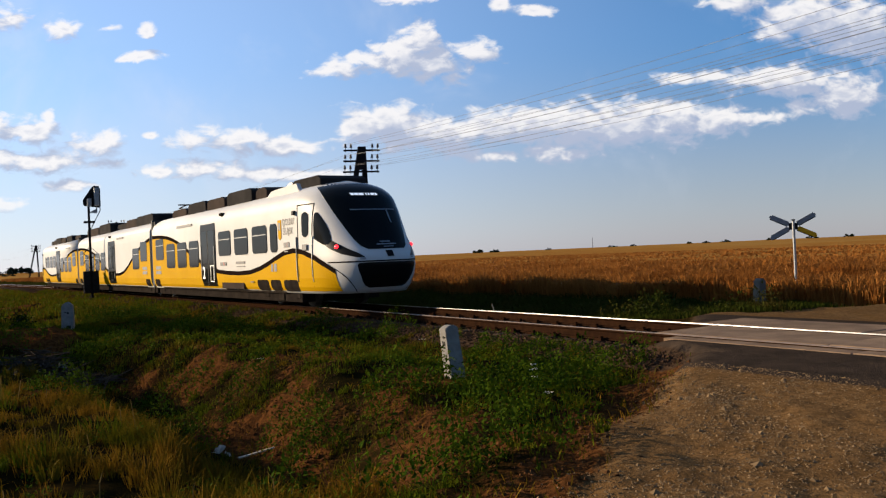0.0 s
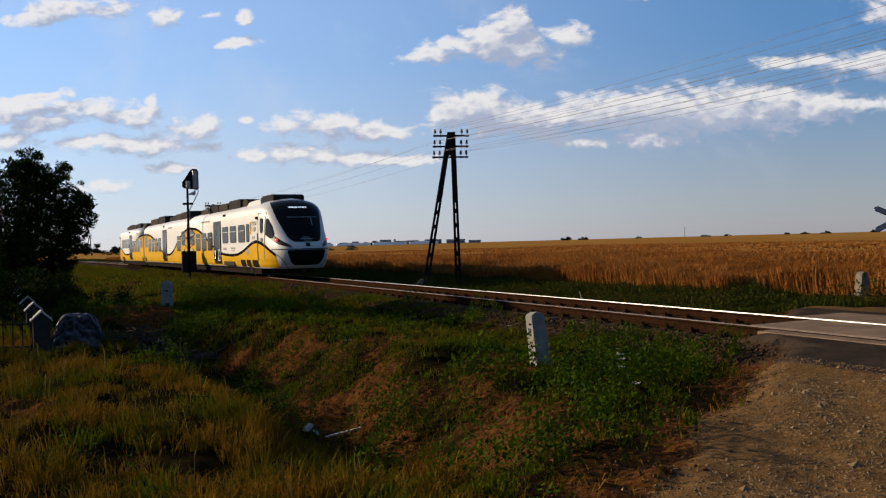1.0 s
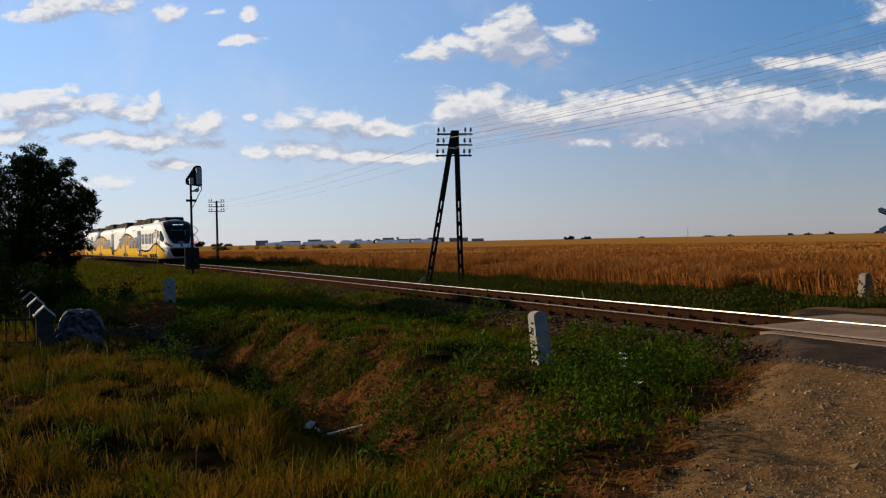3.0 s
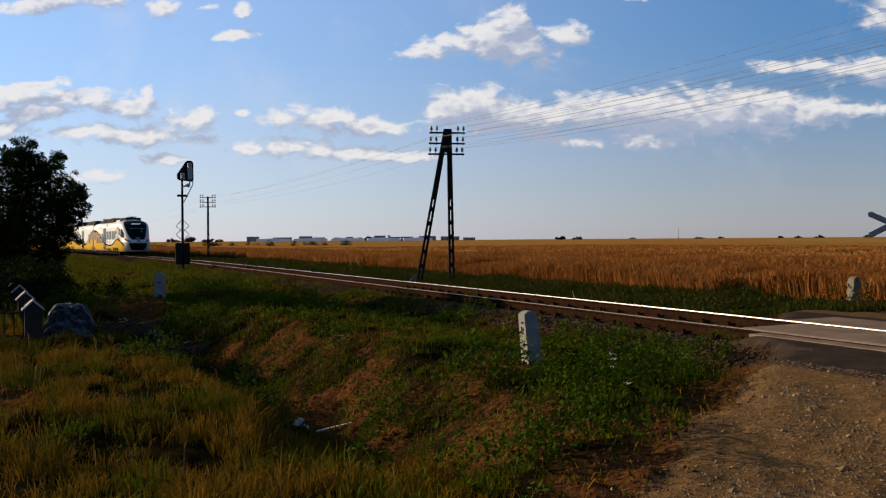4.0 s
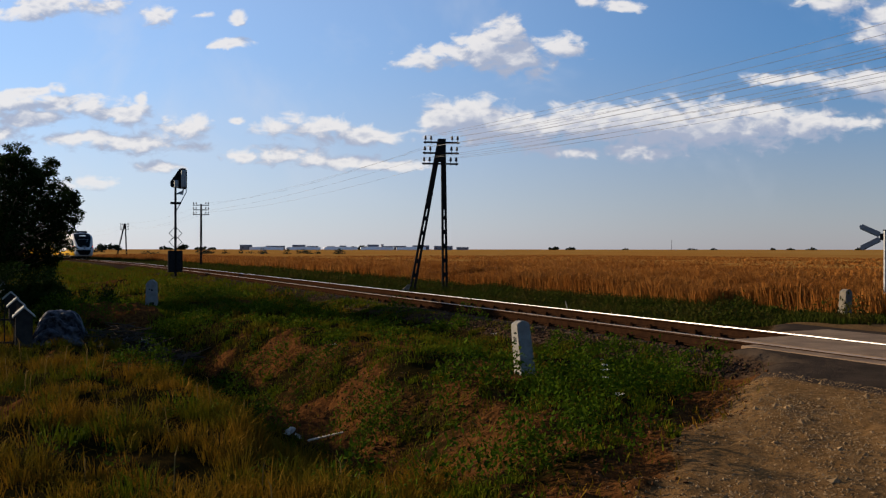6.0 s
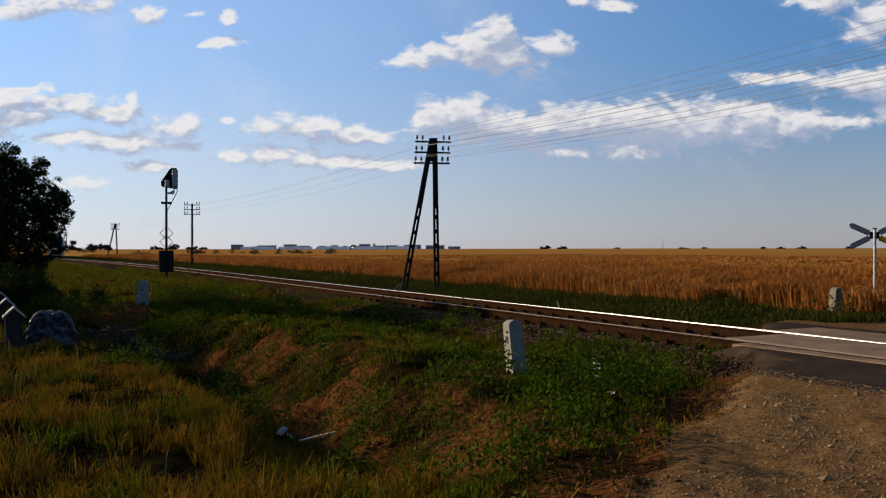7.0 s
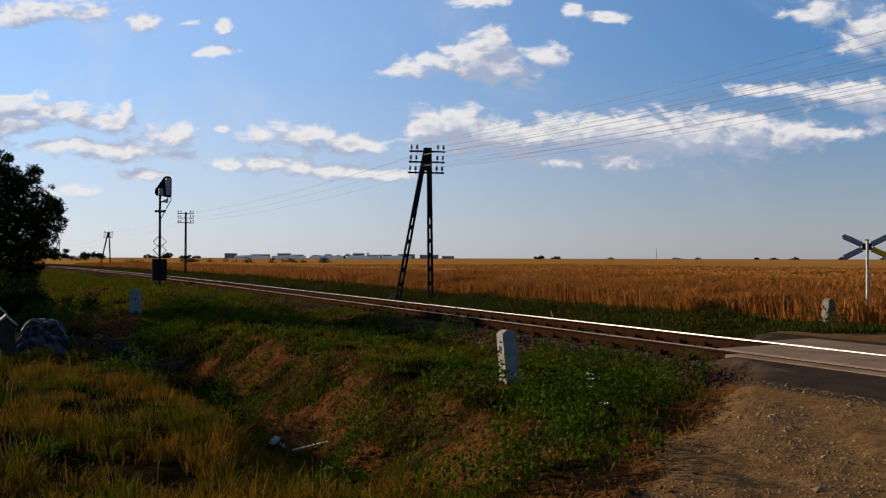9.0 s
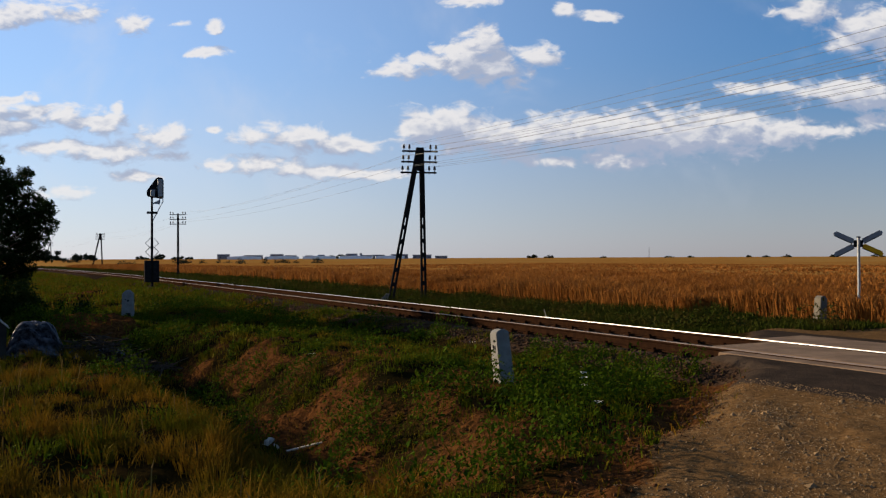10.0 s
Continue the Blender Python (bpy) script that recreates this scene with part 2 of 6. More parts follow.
SIGN_YELLOW = material("yellow_sign_paint", (0.512, 0.2688, 0.0128), (0.4608, 0.2304, 0.0128), 7, 0.5, bump=0.05)
PORCELAIN = plain("brown_porcelain", (0.02, 0.017, 0.016), 0.5, spec=0.1)
WIRE = plain("copper_wire", (0.06, 0.06, 0.06), 0.5, 0.4)
BARK = material("bark", (0.09, 0.065, 0.045), (0.05, 0.038, 0.028), 7, 0.95, bump=0.6, fine=40)
TARP = material("silver_tarpaulin", (0.075, 0.08, 0.095), (0.006, 0.0065, 0.009), 11.0, 0.5, bump=0.4, fine=25, spec=0.05)
RUBBISH = material("pale_rubbish", (0.304, 0.272, 0.224), (0.192, 0.168, 0.136), 6, 0.7, bump=0.2)
DEADWOOD = material("dead_branch", (0.048, 0.036, 0.0264), (0.0264, 0.02016, 0.01536), 6, 0.95, bump=0.3)
GRASS = leafy("verge_grass", (0.02988, 0.04496, 0.001848), (0.06472, 0.07492, 0.00308), (0.09544, 0.05177, 0.005544))
DRYGRASS = leafy("dry_meadow_grass", (0.1027, 0.05733, 0.004032), (0.1422, 0.06933, 0.007056), (0.04584, 0.04932, 0.00252), patch=0.8)
WEED = leafy("broad_weed", (0.01404, 0.03369, 0.001623), (0.04368, 0.06739, 0.002705), (0.0234, 0.03759, 0.002164))
FARWEED = leafy("tall_weed", (0.01456, 0.02323, 0.00224), (0.02464, 0.02957, 0.00392), (0.03808, 0.02851, 0.00616))
WHEAT = leafy("ripe_cereal", (0.183, 0.06803, 0.01367), (0.2491, 0.1034, 0.02462), (0.1525, 0.05148, 0.01003), 0.3, 0.7, 0.25)
# leaves far darker than foliage: the backlit side is put into the green
LEAF = leafy("backlit_dark_leaf", (0.00693, 0.01617, 0.002695), (0.01232, 0.02387, 0.00385), (0.0077, 0.01771, 0.00308), 0.2)
FARLEAF = material("far_foliage", (0.022, 0.030, 0.016), (0.014, 0.020, 0.012), 0.4, 0.9, bump=0)
# whitened so that the shaded strip looks pale; distant haze put into the colour
GLASSHOUSE = material("haze_white_glasshouse", (0.8092, 0.7992, 0.789), (0.708, 0.6978, 0.708), 0.05, 0.6, bump=0, fine=0.3)
FARWALL = material("far_building_wall", (0.2016, 0.2016, 0.2184), (0.1512, 0.1512, 0.1736), 0.05, 0.9, bump=0, fine=0.3)
FARROOF = material("far_building_roof", (0.078, 0.08104, 0.096), (0.06, 0.06, 0.078), 0.05, 0.9, bump=0, fine=0.3)

# ---- shapes ----
TABLE = np.random.RandomState(5).rand(256, 256)


def lumps(x, y, size):
    """Smooth random relief from -0.5 to 0.5 with lumps of that size, for arrays."""
    x, y = np.asarray(x, float) / size, np.asarray(y, float) / size
    i, j = np.floor(x).astype(int), np.floor(y).astype(int)
    f, g = x - i, y - j
    f, g = f * f * (3 - 2 * f), g * g * (3 - 2 * g)
    t = lambda a, b: TABLE[a % 256, b % 256]
    return (t(i, j) * (1 - f) + t(i + 1, j) * f) * (1 - g) + (t(i, j + 1) * (1 - f) + t(i + 1, j + 1) * f) * g - 0.5


def step(x, lo, hi):
    k = np.clip((np.asarray(x, float) - lo) / (hi - lo), 0, 1)
    return k * k * (3 - 2 * k)


def mesh_of(name, verts, faces, smooth=False):
    me = bpy.data.meshes.new(name)
    me.from_pydata([tuple(map(float, v)) for v in verts], [], [tuple(f) for f in faces])
    if smooth:
        me.polygons.foreach_set("use_smooth", [True] * len(me.polygons))
    me.update()
    return me


def many(name, verts, faces, size, smooth=False):
    """A mesh of many loose pieces from arrays: verts (n, 3), faces (m, size)."""
    me = bpy.data.meshes.new(name)
    verts, faces = np.asarray(verts, np.float32), np.asarray(faces, np.int32)
    me.vertices.add(len(verts)), me.loops.add(faces.size), me.polygons.add(len(faces))
    me.vertices.foreach_set("co", verts.ravel()), me.loops.foreach_set("vertex_index", faces.ravel())
    me.polygons.foreach_set("loop_start", np.arange(0, faces.size, size, dtype=np.int32))
    me.polygons.foreach_set("use_smooth", np.full(len(faces), smooth))
    me.update(calc_edges=True)
    return me


def part(name, bm, mat, parent=None, label="", bevel=0.0):
    """A bmesh or a mesh as one object, under parent where one is given."""
    if isinstance(bm, bmesh.types.BMesh):
        me = bpy.data.meshes.new(name)
        bmesh.ops.recalc_face_normals(bm, faces=bm.faces)
        bm.to_mesh(me)
        bm.free()
    else:
        me = bm
    if mat and not me.materials:
        me.materials.append(mat)
    ob = new(name, me)
    ob.parent = parent
    if bevel:
        md = ob.modifiers.new("bevel", "BEVEL")
        md.width, md.segments, md.limit_method = bevel, 2, "ANGLE"
    return tagged(ob, label)


def thing(name, m, label, category, group="", kind=""):
    ob = new(name)
    ob.empty_display_size = 0.2
    ob.matrix_world = m
    return tagged(ob, label, category, group, kind)


def box(bm, lo, hi, m=None):
    v = [bm.verts.new((x, y, z)) for z in (lo[2], hi[2]) for y in (lo[1], hi[1]) for x in (lo[0], hi[0])]
    for f in ((0, 2, 3, 1), (4, 5, 7, 6), (0, 1, 5, 4), (2, 6, 7, 3), (0, 4, 6, 2), (1, 3, 7, 5)):
        bm.faces.new([v[i] for i in f])
    if m is not None:
        bmesh.ops.transform(bm, matrix=m, verts=v)
    return v


def boxes(*lohi):
    bm = bmesh.new()
    for lo, hi in lohi:
        box(bm, lo, hi)
    return bm


def tube(bm, a, b, ra, rb=None, n=8, caps=True):
    """A tapered round bar from a to b."""
    a, b, rb = Vector(a), Vector(b), ra if rb is None else rb
    q = (b - a).to_track_quat("Z", "Y")
    rings = [[bm.verts.new(c + q @ Vector((r * math.cos(k * math.tau / n), r * math.sin(k * math.tau / n), 0))) for k in range(n)] for c, r in ((a, ra), (b, rb))]
    for k in range(n):
        bm.faces.new((rings[0][k], rings[0][(k + 1) % n], rings[1][(k + 1) % n], rings[1][k]))
    if caps:
        bm.faces.new(rings[0][::-1]), bm.faces.new(rings[1])
    return rings


def bar(bm, a, b, w, d):
    """A straight bar of rectangular section w x d from a to b."""
    a, b = Vector(a), Vector(b)
    q = (b - a).to_track_quat("Z", "Y").to_matrix().to_4x4()
    return box(bm, (-w / 2, -d / 2, 0), (w / 2, d / 2, (b - a).length), Matrix.Translation(a) @ q)


def prism(outline, z0, z1, axis="z"):
    """An outline in the plane, pulled from z0 to z1; axis: the way it is pulled."""
    bm = bmesh.new()
    put3 = {"z": lambda p, h: (p[0], p[1], h), "y": lambda p, h: (p[0], h, p[1]), "x": lambda p, h: (h, p[0], p[1])}[axis]
    lo, hi = [bm.verts.new(put3(p, z0)) for p in outline], [bm.verts.new(put3(p, z1)) for p in outline]
    bm.faces.new(lo[::-1]), bm.faces.new(hi)
    for i in range(len(lo)):
        j = (i + 1) % len(lo)
        bm.faces.new((lo[i], lo[j], hi[j], hi[i]))
    return bm


# ---- the line of the track: straight, then a wide curve away to the left ----
TURN, CROSS, BEND, BEND_FROM, BEND_TO = radians(27.338), 10.348, 0.000878, 40.0, 260.0
NX, NY = math.cos(TURN), math.sin(TURN)          # across the track, away from the eye
DX, DY = -NY, NX                                  # along the track, away from the eye


def bow(s):
    """How far the track has left its straight line at s, and its slope there."""
    s = np.asarray(s, float)
    k = np.clip(s - BEND_FROM, 0, BEND_TO - BEND_FROM)
    rest = np.maximum(s - BEND_TO, 0)
    return -BEND * (k * k / 2 + k * rest), -BEND * k


def on_track(s, off=0.0, z=0.0):
    """A point at s metres along the track and off metres to its far side, and the heading there."""
    x, sl = (float(a) for a in bow(s))
    g = math.hypot(1, sl)
    p, q = CROSS + x + off / g, s - off * sl / g
    head = math.atan2(DY, DX) - math.atan(sl)
    return Vector((p * NX + q * DX, p * NY + q * DY, z)), head


def to_uv(x, y):
    """Plan to track: metres beyond the track's middle, and along it."""
    p, s = x * NX + y * NY, x * DX + y * DY
    return p - CROSS - bow(s)[0], s


def to_xy(u, s):
    p = u + CROSS + bow(s)[0]
    return p * NX + s * DX, p * NY + s * DY


def road_edge(u):
    """The edge of the field road nearest the verge, as metres along the track."""
    u = np.asarray(u, float)
    return np.where(u < -1.8, 8.3 + (u + 1.8) * 0.76, np.minimum(8.0 + (u + 1.8) * 2.2, 9.4 + (u + 1.8) * 0.6)) + 0.35 * lumps(u * 1.0, u * 0 + 3.0, 0.9)


def gravel_at(u, s):
    e = road_edge(u)
    k = step(s, e + 0.45, e - 0.5) * step(s, -16, -14)
    return k * np.where(np.asarray(u) > 4.0, step(np.asarray(s), 3.0, 4.0) * step(s, 12.5, 11.5), 1.0)


def ditch_at(u, s):
    """How deep the hollow beside the verge is, 0 to 1."""
    mid = -7.45 + 0.35 * lumps(s, s * 0 + 9.0, 3.0) - 0.5 * step(s, 14, 19)
    du = np.asarray(u) - mid
    prof = np.where(du > 0, 1 - step(du, 0.2, 1.75), 1 - step(-du, 0.3, 1.3))
    return prof * step(s, 4.5, 9.0) * step(s, 20.5, 16.0)


def dirt_at(u, s):
    u, s = np.asarray(u, float), np.asarray(s, float)
    mid = -7.45 + 0.35 * lumps(s, s * 0 + 9.0, 3.0)
    bank = step(u, mid - 0.2, mid + 0.3) * step(u, mid + 2.3, mid + 1.4) * step(s, 3.4, 5.0) * step(s, 20.0, 15.0)
    mound = step(np.hypot((u + 8.3) / 1.3, (s - 22.0) / 3.2), 1.1, 0.55)
    spots = step(lumps(u, s, 1.7) + 0.5 * lumps(u + 40, s, 0.6), 0.22, 0.42) * step(u, -2.8, -3.6) * 0.75
    foot = step(np.hypot((u + 4.4) / 1.25, (s - 9.9) / 0.85), 1.15, 0.5) * (0.75 + 0.6 * lumps(u, s, 0.5))
    edge = step(s, road_edge(u) + 1.3, road_edge(u) + 0.3) * 0.8 * step(u, 1.0, 0.0)
    return np.clip(np.maximum.reduce([bank * (0.45 + 1.5 * (lumps(u, s, 0.8) + 0.1)), mound, spots, foot, edge]), 0, 1)


def ground_z(u, s):
    u, s = np.asarray(u, float), np.asarray(s, float)
    near = np.interp(-u, [0, 1.75, 2.6, 3.4, 4.6, 5.8, 8.6, 11, 14, 40], [-0.20, -0.21, -0.47, -0.36, -0.20, -0.20, -0.38, -0.28, -0.26, -0.4])
    far = np.interp(u, [0, 1.75, 2.6, 4, 7, 9, 18, 25, 60, 400], [-0.20, -0.21, -0.50, -0.62, -0.60, -0.45, -0.38, 0.34, 0.34, 0.2])
    z = np.where(u < 0, near, far)
    off = step(np.abs(u), 1.9, 3.0)
    z = z + off * (0.16 * lumps(u, s, 2.3) + 0.10 * lumps(u + 9, s, 0.7) + 0.075 * lumps(u, s + 7, 0.28) + 0.03 * lumps(u + 2, s, 0.14))
    z = z - 0.72 * ditch_at(u, s) - 0.22 * ditch_at(u, s) * lumps(u, s, 0.45)
    rough = dirt_at(u, s) * off * step(u, -1.5, -2.5)
    z = z + rough * (0.16 * lumps(u + 3, s, 0.42) + 0.10 * lumps(u, s + 5, 0.24) + 0.06 * lumps(u + 6, s, 0.12))
    z = z + 0.32 * step(np.hypot((u + 8.4) / 1.5, (s - 22.0) / 3.8), 1.1, 0.3)
    deck = step(u, 1.6, 2.0) * step(u, 9.0, 6.0) * step(s, 19, 12)
    z = z * (1 - deck) + (-0.14 + 0.06 * lumps(u, s, 0.9)) * deck
    # the road lies level with the crossing and falls a little towards the eye
    road = gravel_at(u, s)
    level = np.interp(np.abs(u), [0, 1.05, 1.14, 2.6, 4.5, 12], [-0.2, -0.2, -0.02, -0.04, -0.16, -0.24]) + 0.05 * lumps(u, s, 1.1) * step(np.abs(u), 2.6, 4) + (0.035 * lumps(u, s, 0.35) + 0.02 * lumps(u + 5, s, 0.22)) * step(np.abs(u), 2.6, 4)
    across = (s - road_edge(u)) * 0.80
    ruts = -0.014 * np.exp(-((across + 1.0) / 0.22) ** 2) - 0.014 * np.exp(-((across + 2.7) / 0.25) ** 2) + 0.012 * np.exp(-((across + 0.6) / 0.14) ** 2)
    level = level + (ruts + 0.022 * lumps(u * 1.0, s, 0.13)) * step(-u, 2.8, 4.0)
    z = z * (1 - road) + level * road
    return z


def ground_material():
    m = bpy.data.materials.new("ground")
    m.use_nodes = True
    nt = m.node_tree
    bs = nt.nodes["Principled BSDF"]
    tc = nt.nodes.new("ShaderNodeTexCoord")
    vec = tc.outputs["Object"]

    def mask(name):
        nd = nt.nodes.new("ShaderNodeAttribute")
        nd.attribute_name = name
        return nd.outputs["Fac"]

    big, mid, fine, tiny = grain(nt, vec, 0.35, 5, 0.6), grain(nt, vec, 2.2, 5, 0.6), grain(nt, vec, 14, 4, 0.65), grain(nt, vec, 60, 3, 0.6)
    far = grain(nt, vec, 0.012, 5, 0.55)
    # earth under the plants near black: shade of the gaps put into its colour
    gap_dark_soil = blend(nt, ramp(nt, mid, 0.35, 0.65), (0.006298, 0.005491, 0.001843), (0.01574, 0.009984, 0.003226))
    dirt = blend(nt, ramp(nt, fine, 0.3, 0.7), (0.02624, 0.01048, 0.003686), (0.07085, 0.02895, 0.009216))
    grav = blend(nt, ramp(nt, fine, 0.3, 0.7), (0.06849, 0.03752, 0.01442), (0.1288, 0.07401, 0.03079))
    grav = blend(nt, ramp(nt, mid, 0.4, 0.75), grav, (0.0877, 0.04691, 0.01732))
    stone = blend(nt, ramp(nt, fine, 0.3, 0.7), (0.01784, 0.01148, 0.007373), (0.04461, 0.02746, 0.01705))
    tar = blend(nt, ramp(nt, mid, 0.3, 0.7), (0.02362, 0.01797, 0.01382), (0.03936, 0.02796, 0.01981))
    corn = blend(nt, ramp(nt, big, 0.3, 0.7), (0.1889, 0.08237, 0.01705), (0.2362, 0.1098, 0.02442))
    corn = blend(nt, ramp(nt, far, 0.40, 0.62), corn, (0.2257, 0.1223, 0.03226))
    col = gap_dark_soil
    for name, c in (("dirt", dirt), ("gravel", grav), ("ballast", stone), ("tar", tar), ("field", corn)):
        k = mask(name)
        edge = ramp(nt, calc(nt, "ADD", k, calc(nt, "MULTIPLY", calc(nt, "SUBTRACT", fine, 0.5), 0.7)), 0.35, 0.65)
        col = blend(nt, edge, col, c)
    sc = nt.nodes.new("ShaderNodeVectorMath")
    sc.operation = "SCALE"
    link(nt, col, sc.inputs[0]), link(nt, calc(nt, "ADD", 0.7, calc(nt, "MULTIPLY", tiny, 0.6)), sc.inputs["Scale"])
    link(nt, sc.outputs[0], bs.inputs["Base Color"])
    bs.inputs["Roughness"].default_value, bs.inputs["Specular IOR Level"].default_value = 1.0, 0.0
    bp = nt.nodes.new("ShaderNodeBump")
    bp.inputs["Strength"].default_value, bp.inputs["Distance"].default_value = 0.9, 0.022
    link(nt, calc(nt, "ADD", fine, calc(nt, "MULTIPLY", tiny, 0.4)), bp.inputs["Height"]), link(nt, bp.outputs[0], bs.inputs["Normal"])
    return m


def spaced(lo, hi, fine, top, grow=1.13):
    """Coordinates at an even step from lo to hi, growing beyond both ends up to +-top."""
    mid = list(np.arange(lo, hi + fine / 2, fine))
    a, d = mid[-1], fine
    while a < top:
        d *= grow
        a += d
        mid.append(a)
    a, d = mid[0], fine
    while a > -top:
        d *= grow
        a -= d
        mid.insert(0, a)
    return np.array(mid)


def make_ground():
    ps, ss = spaced(-11.5, 4.0, 0.055, 4200, 1.09), spaced(2.5, 19.0, 0.055, 4200, 1.045)
    pp, sg = np.meshgrid(ps, ss)
    x, y = (pp + CROSS) * NX + sg * DX, (pp + CROSS) * NY + sg * DY
    u = pp - bow(sg)[0]
    z = ground_z(u, sg)
    rows, cols = pp.shape
    idx = np.arange(rows * cols).reshape(rows, cols)
    faces = np.stack([idx[:-1, :-1], idx[:-1, 1:], idx[1:, 1:], idx[1:, :-1]], -1).reshape(-1, 4)
    me = many("ground", np.stack([x, y, z], -1).reshape(-1, 3), faces, 4, True)
    road = gravel_at(u, sg)
    tar = road * step(np.abs(u), 3.1, 2.6) * (u < 4)
    values = dict(dirt=dirt_at(u, sg), gravel=road, ballast=step(np.abs(u + 0.3), 2.0, 1.6), tar=tar, field=step(u, 9.0, 10.0) + step(u, -60, -75))
    for name, v in values.items():
        me.attributes.new(name, "FLOAT", "POINT").data.foreach_set("value", np.asarray(v, np.float32).ravel())
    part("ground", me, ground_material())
    tagged(bpy.data.objects["ground"], "rough verge with bare earth, gravel road and far fields", "ground", kind="structure")


make_ground()


# ---- railway ----
RAIL = [(-0.0675, -0.172), (0.0675, -0.172), (0.0675, -0.160), (0.011, -0.140), (0.011, -0.050), (0.035, -0.036), (0.035, -0.008)]
RAIL = RAIL + [(0.028, 0.0), (-0.028, 0.0)] + [(-x, z) for x, z in RAIL[:1:-1]]
STATIONS = [-14 + 2.0 * k for k in range(28)] + [42 + 6.0 * k for k in range(60)]


def make_track():
    top = thing("railway_track", Matrix.Identity(4), "single rusty railway track with polished rail heads on sleepers", "railway track", kind="structure")
    for off in (-0.7525, 0.7525):
        verts, faces, n = [], [], len(RAIL)
        for s in STATIONS:
            for a, z in RAIL:
                verts.append(on_track(s, off + a, z)[0])
        for i in range(len(STATIONS) - 1):
            for k in range(n):
                faces.append((i * n + k, i * n + (k + 1) % n, (i + 1) * n + (k + 1) % n, (i + 1) * n + k))
        me = mesh_of("rail", verts, faces)
        me.materials.append(RUST), me.materials.append(POLISHED if off > 0 else DULL_HEAD)
        for i, p in enumerate(me.polygons):
            p.material_index = 1 if i % n in (6, 7, 8) else 0
        part("rail", me, None, top)
    tie = bmesh.new()
    box(tie, (-0.125, -1.27, -0.36), (0.125, 1.27, -0.178))
    bmesh.ops.bevel(tie, geom=list(tie.edges), offset=0.018, segments=1, affect="EDGES")
    tie_mesh = bpy.data.meshes.new("sleeper")
    tie.to_mesh(tie_mesh)
    tie.free()
    tie_mesh.materials.append(TIE)
    clip = boxes(((-0.09, -0.17, -0.178), (0.09, -0.075, -0.135)), ((-0.09, 0.075, -0.178), (0.09, 0.17, -0.135)), ((-0.03, -0.13, -0.135), (0.03, 0.13 - 0.2, -0.11)), ((-0.03, 0.07, -0.135), (0.03, 0.13, -0.11)))
    clip_mesh = bpy.data.meshes.new("fastening")
    clip.to_mesh(clip_mesh)
    clip.free()
    clip_mesh.materials.append(RUST)
    rnd = random.Random(3)
    rest_v, rest_f = [], []
    for k in range(400):
        s = -12 + 0.62 * k
        p, head = on_track(s + rnd.uniform(-0.02, 0.02), 0, rnd.uniform(-0.008, 0.004))
        m = Matrix.Translation(p) @ Matrix.Rotation(head + rnd.uniform(-0.02, 0.02), 4, "Z")
        if k < 130:
            ob = new("sleeper", tie_mesh)
            ob.parent, ob.matrix_world = top, m
            if s < 26:
                for off in (-0.7525, 0.7525):
                    c = new("fastening", clip_mesh)
                    c.parent, c.matrix_world = top, m @ Matrix.Translation((0, -off, 0))
        else:
            base = len(rest_v)
            rest_v += [m @ v.co for v in tie_mesh.vertices]
            rest_f += [tuple(base + i for i in f.vertices) for f in tie_mesh.polygons]
    far = part("sleepers", mesh_of("sleepers", rest_v, rest_f), TIE, top)
    tagged(far, kind="stuff")


make_track()


def make_crossing():
    """Concrete panels between and beside the rails where the field road crosses."""
    top = thing("level_crossing_deck", Matrix.Identity(4), "worn concrete panels of a level crossing, flush with the rails", "level crossing", kind="structure")
    rnd = random.Random(8)
    for lo, hi, start in ((-0.60, 0.655, 9.95), (0.86, 2.0, 10.45), (-1.16, -0.87, 9.25)):
        s = start
        while s > -6:
            ln = 3.0
            bm = bmesh.new()
            box(bm, (0.006, -hi, -0.15), (ln - 0.006, -lo, 0.0))
            bmesh.ops.bevel(bm, geom=list(bm.edges), offset=0.014, segments=1, affect="EDGES")
            p, head = on_track(s - ln, 0, rnd.uniform(-0.012, -0.004))
            ob = part("panel", bm, SLAB, top)
            ob.matrix_world = Matrix.Translation(p) @ Matrix.Rotation(head, 4, "Z")
            s -= ln


make_crossing()


# ---- line-side things ----
def ground_at(x, y):
    return float(ground_z(*to_uv(np.array(x), np.array(y))))


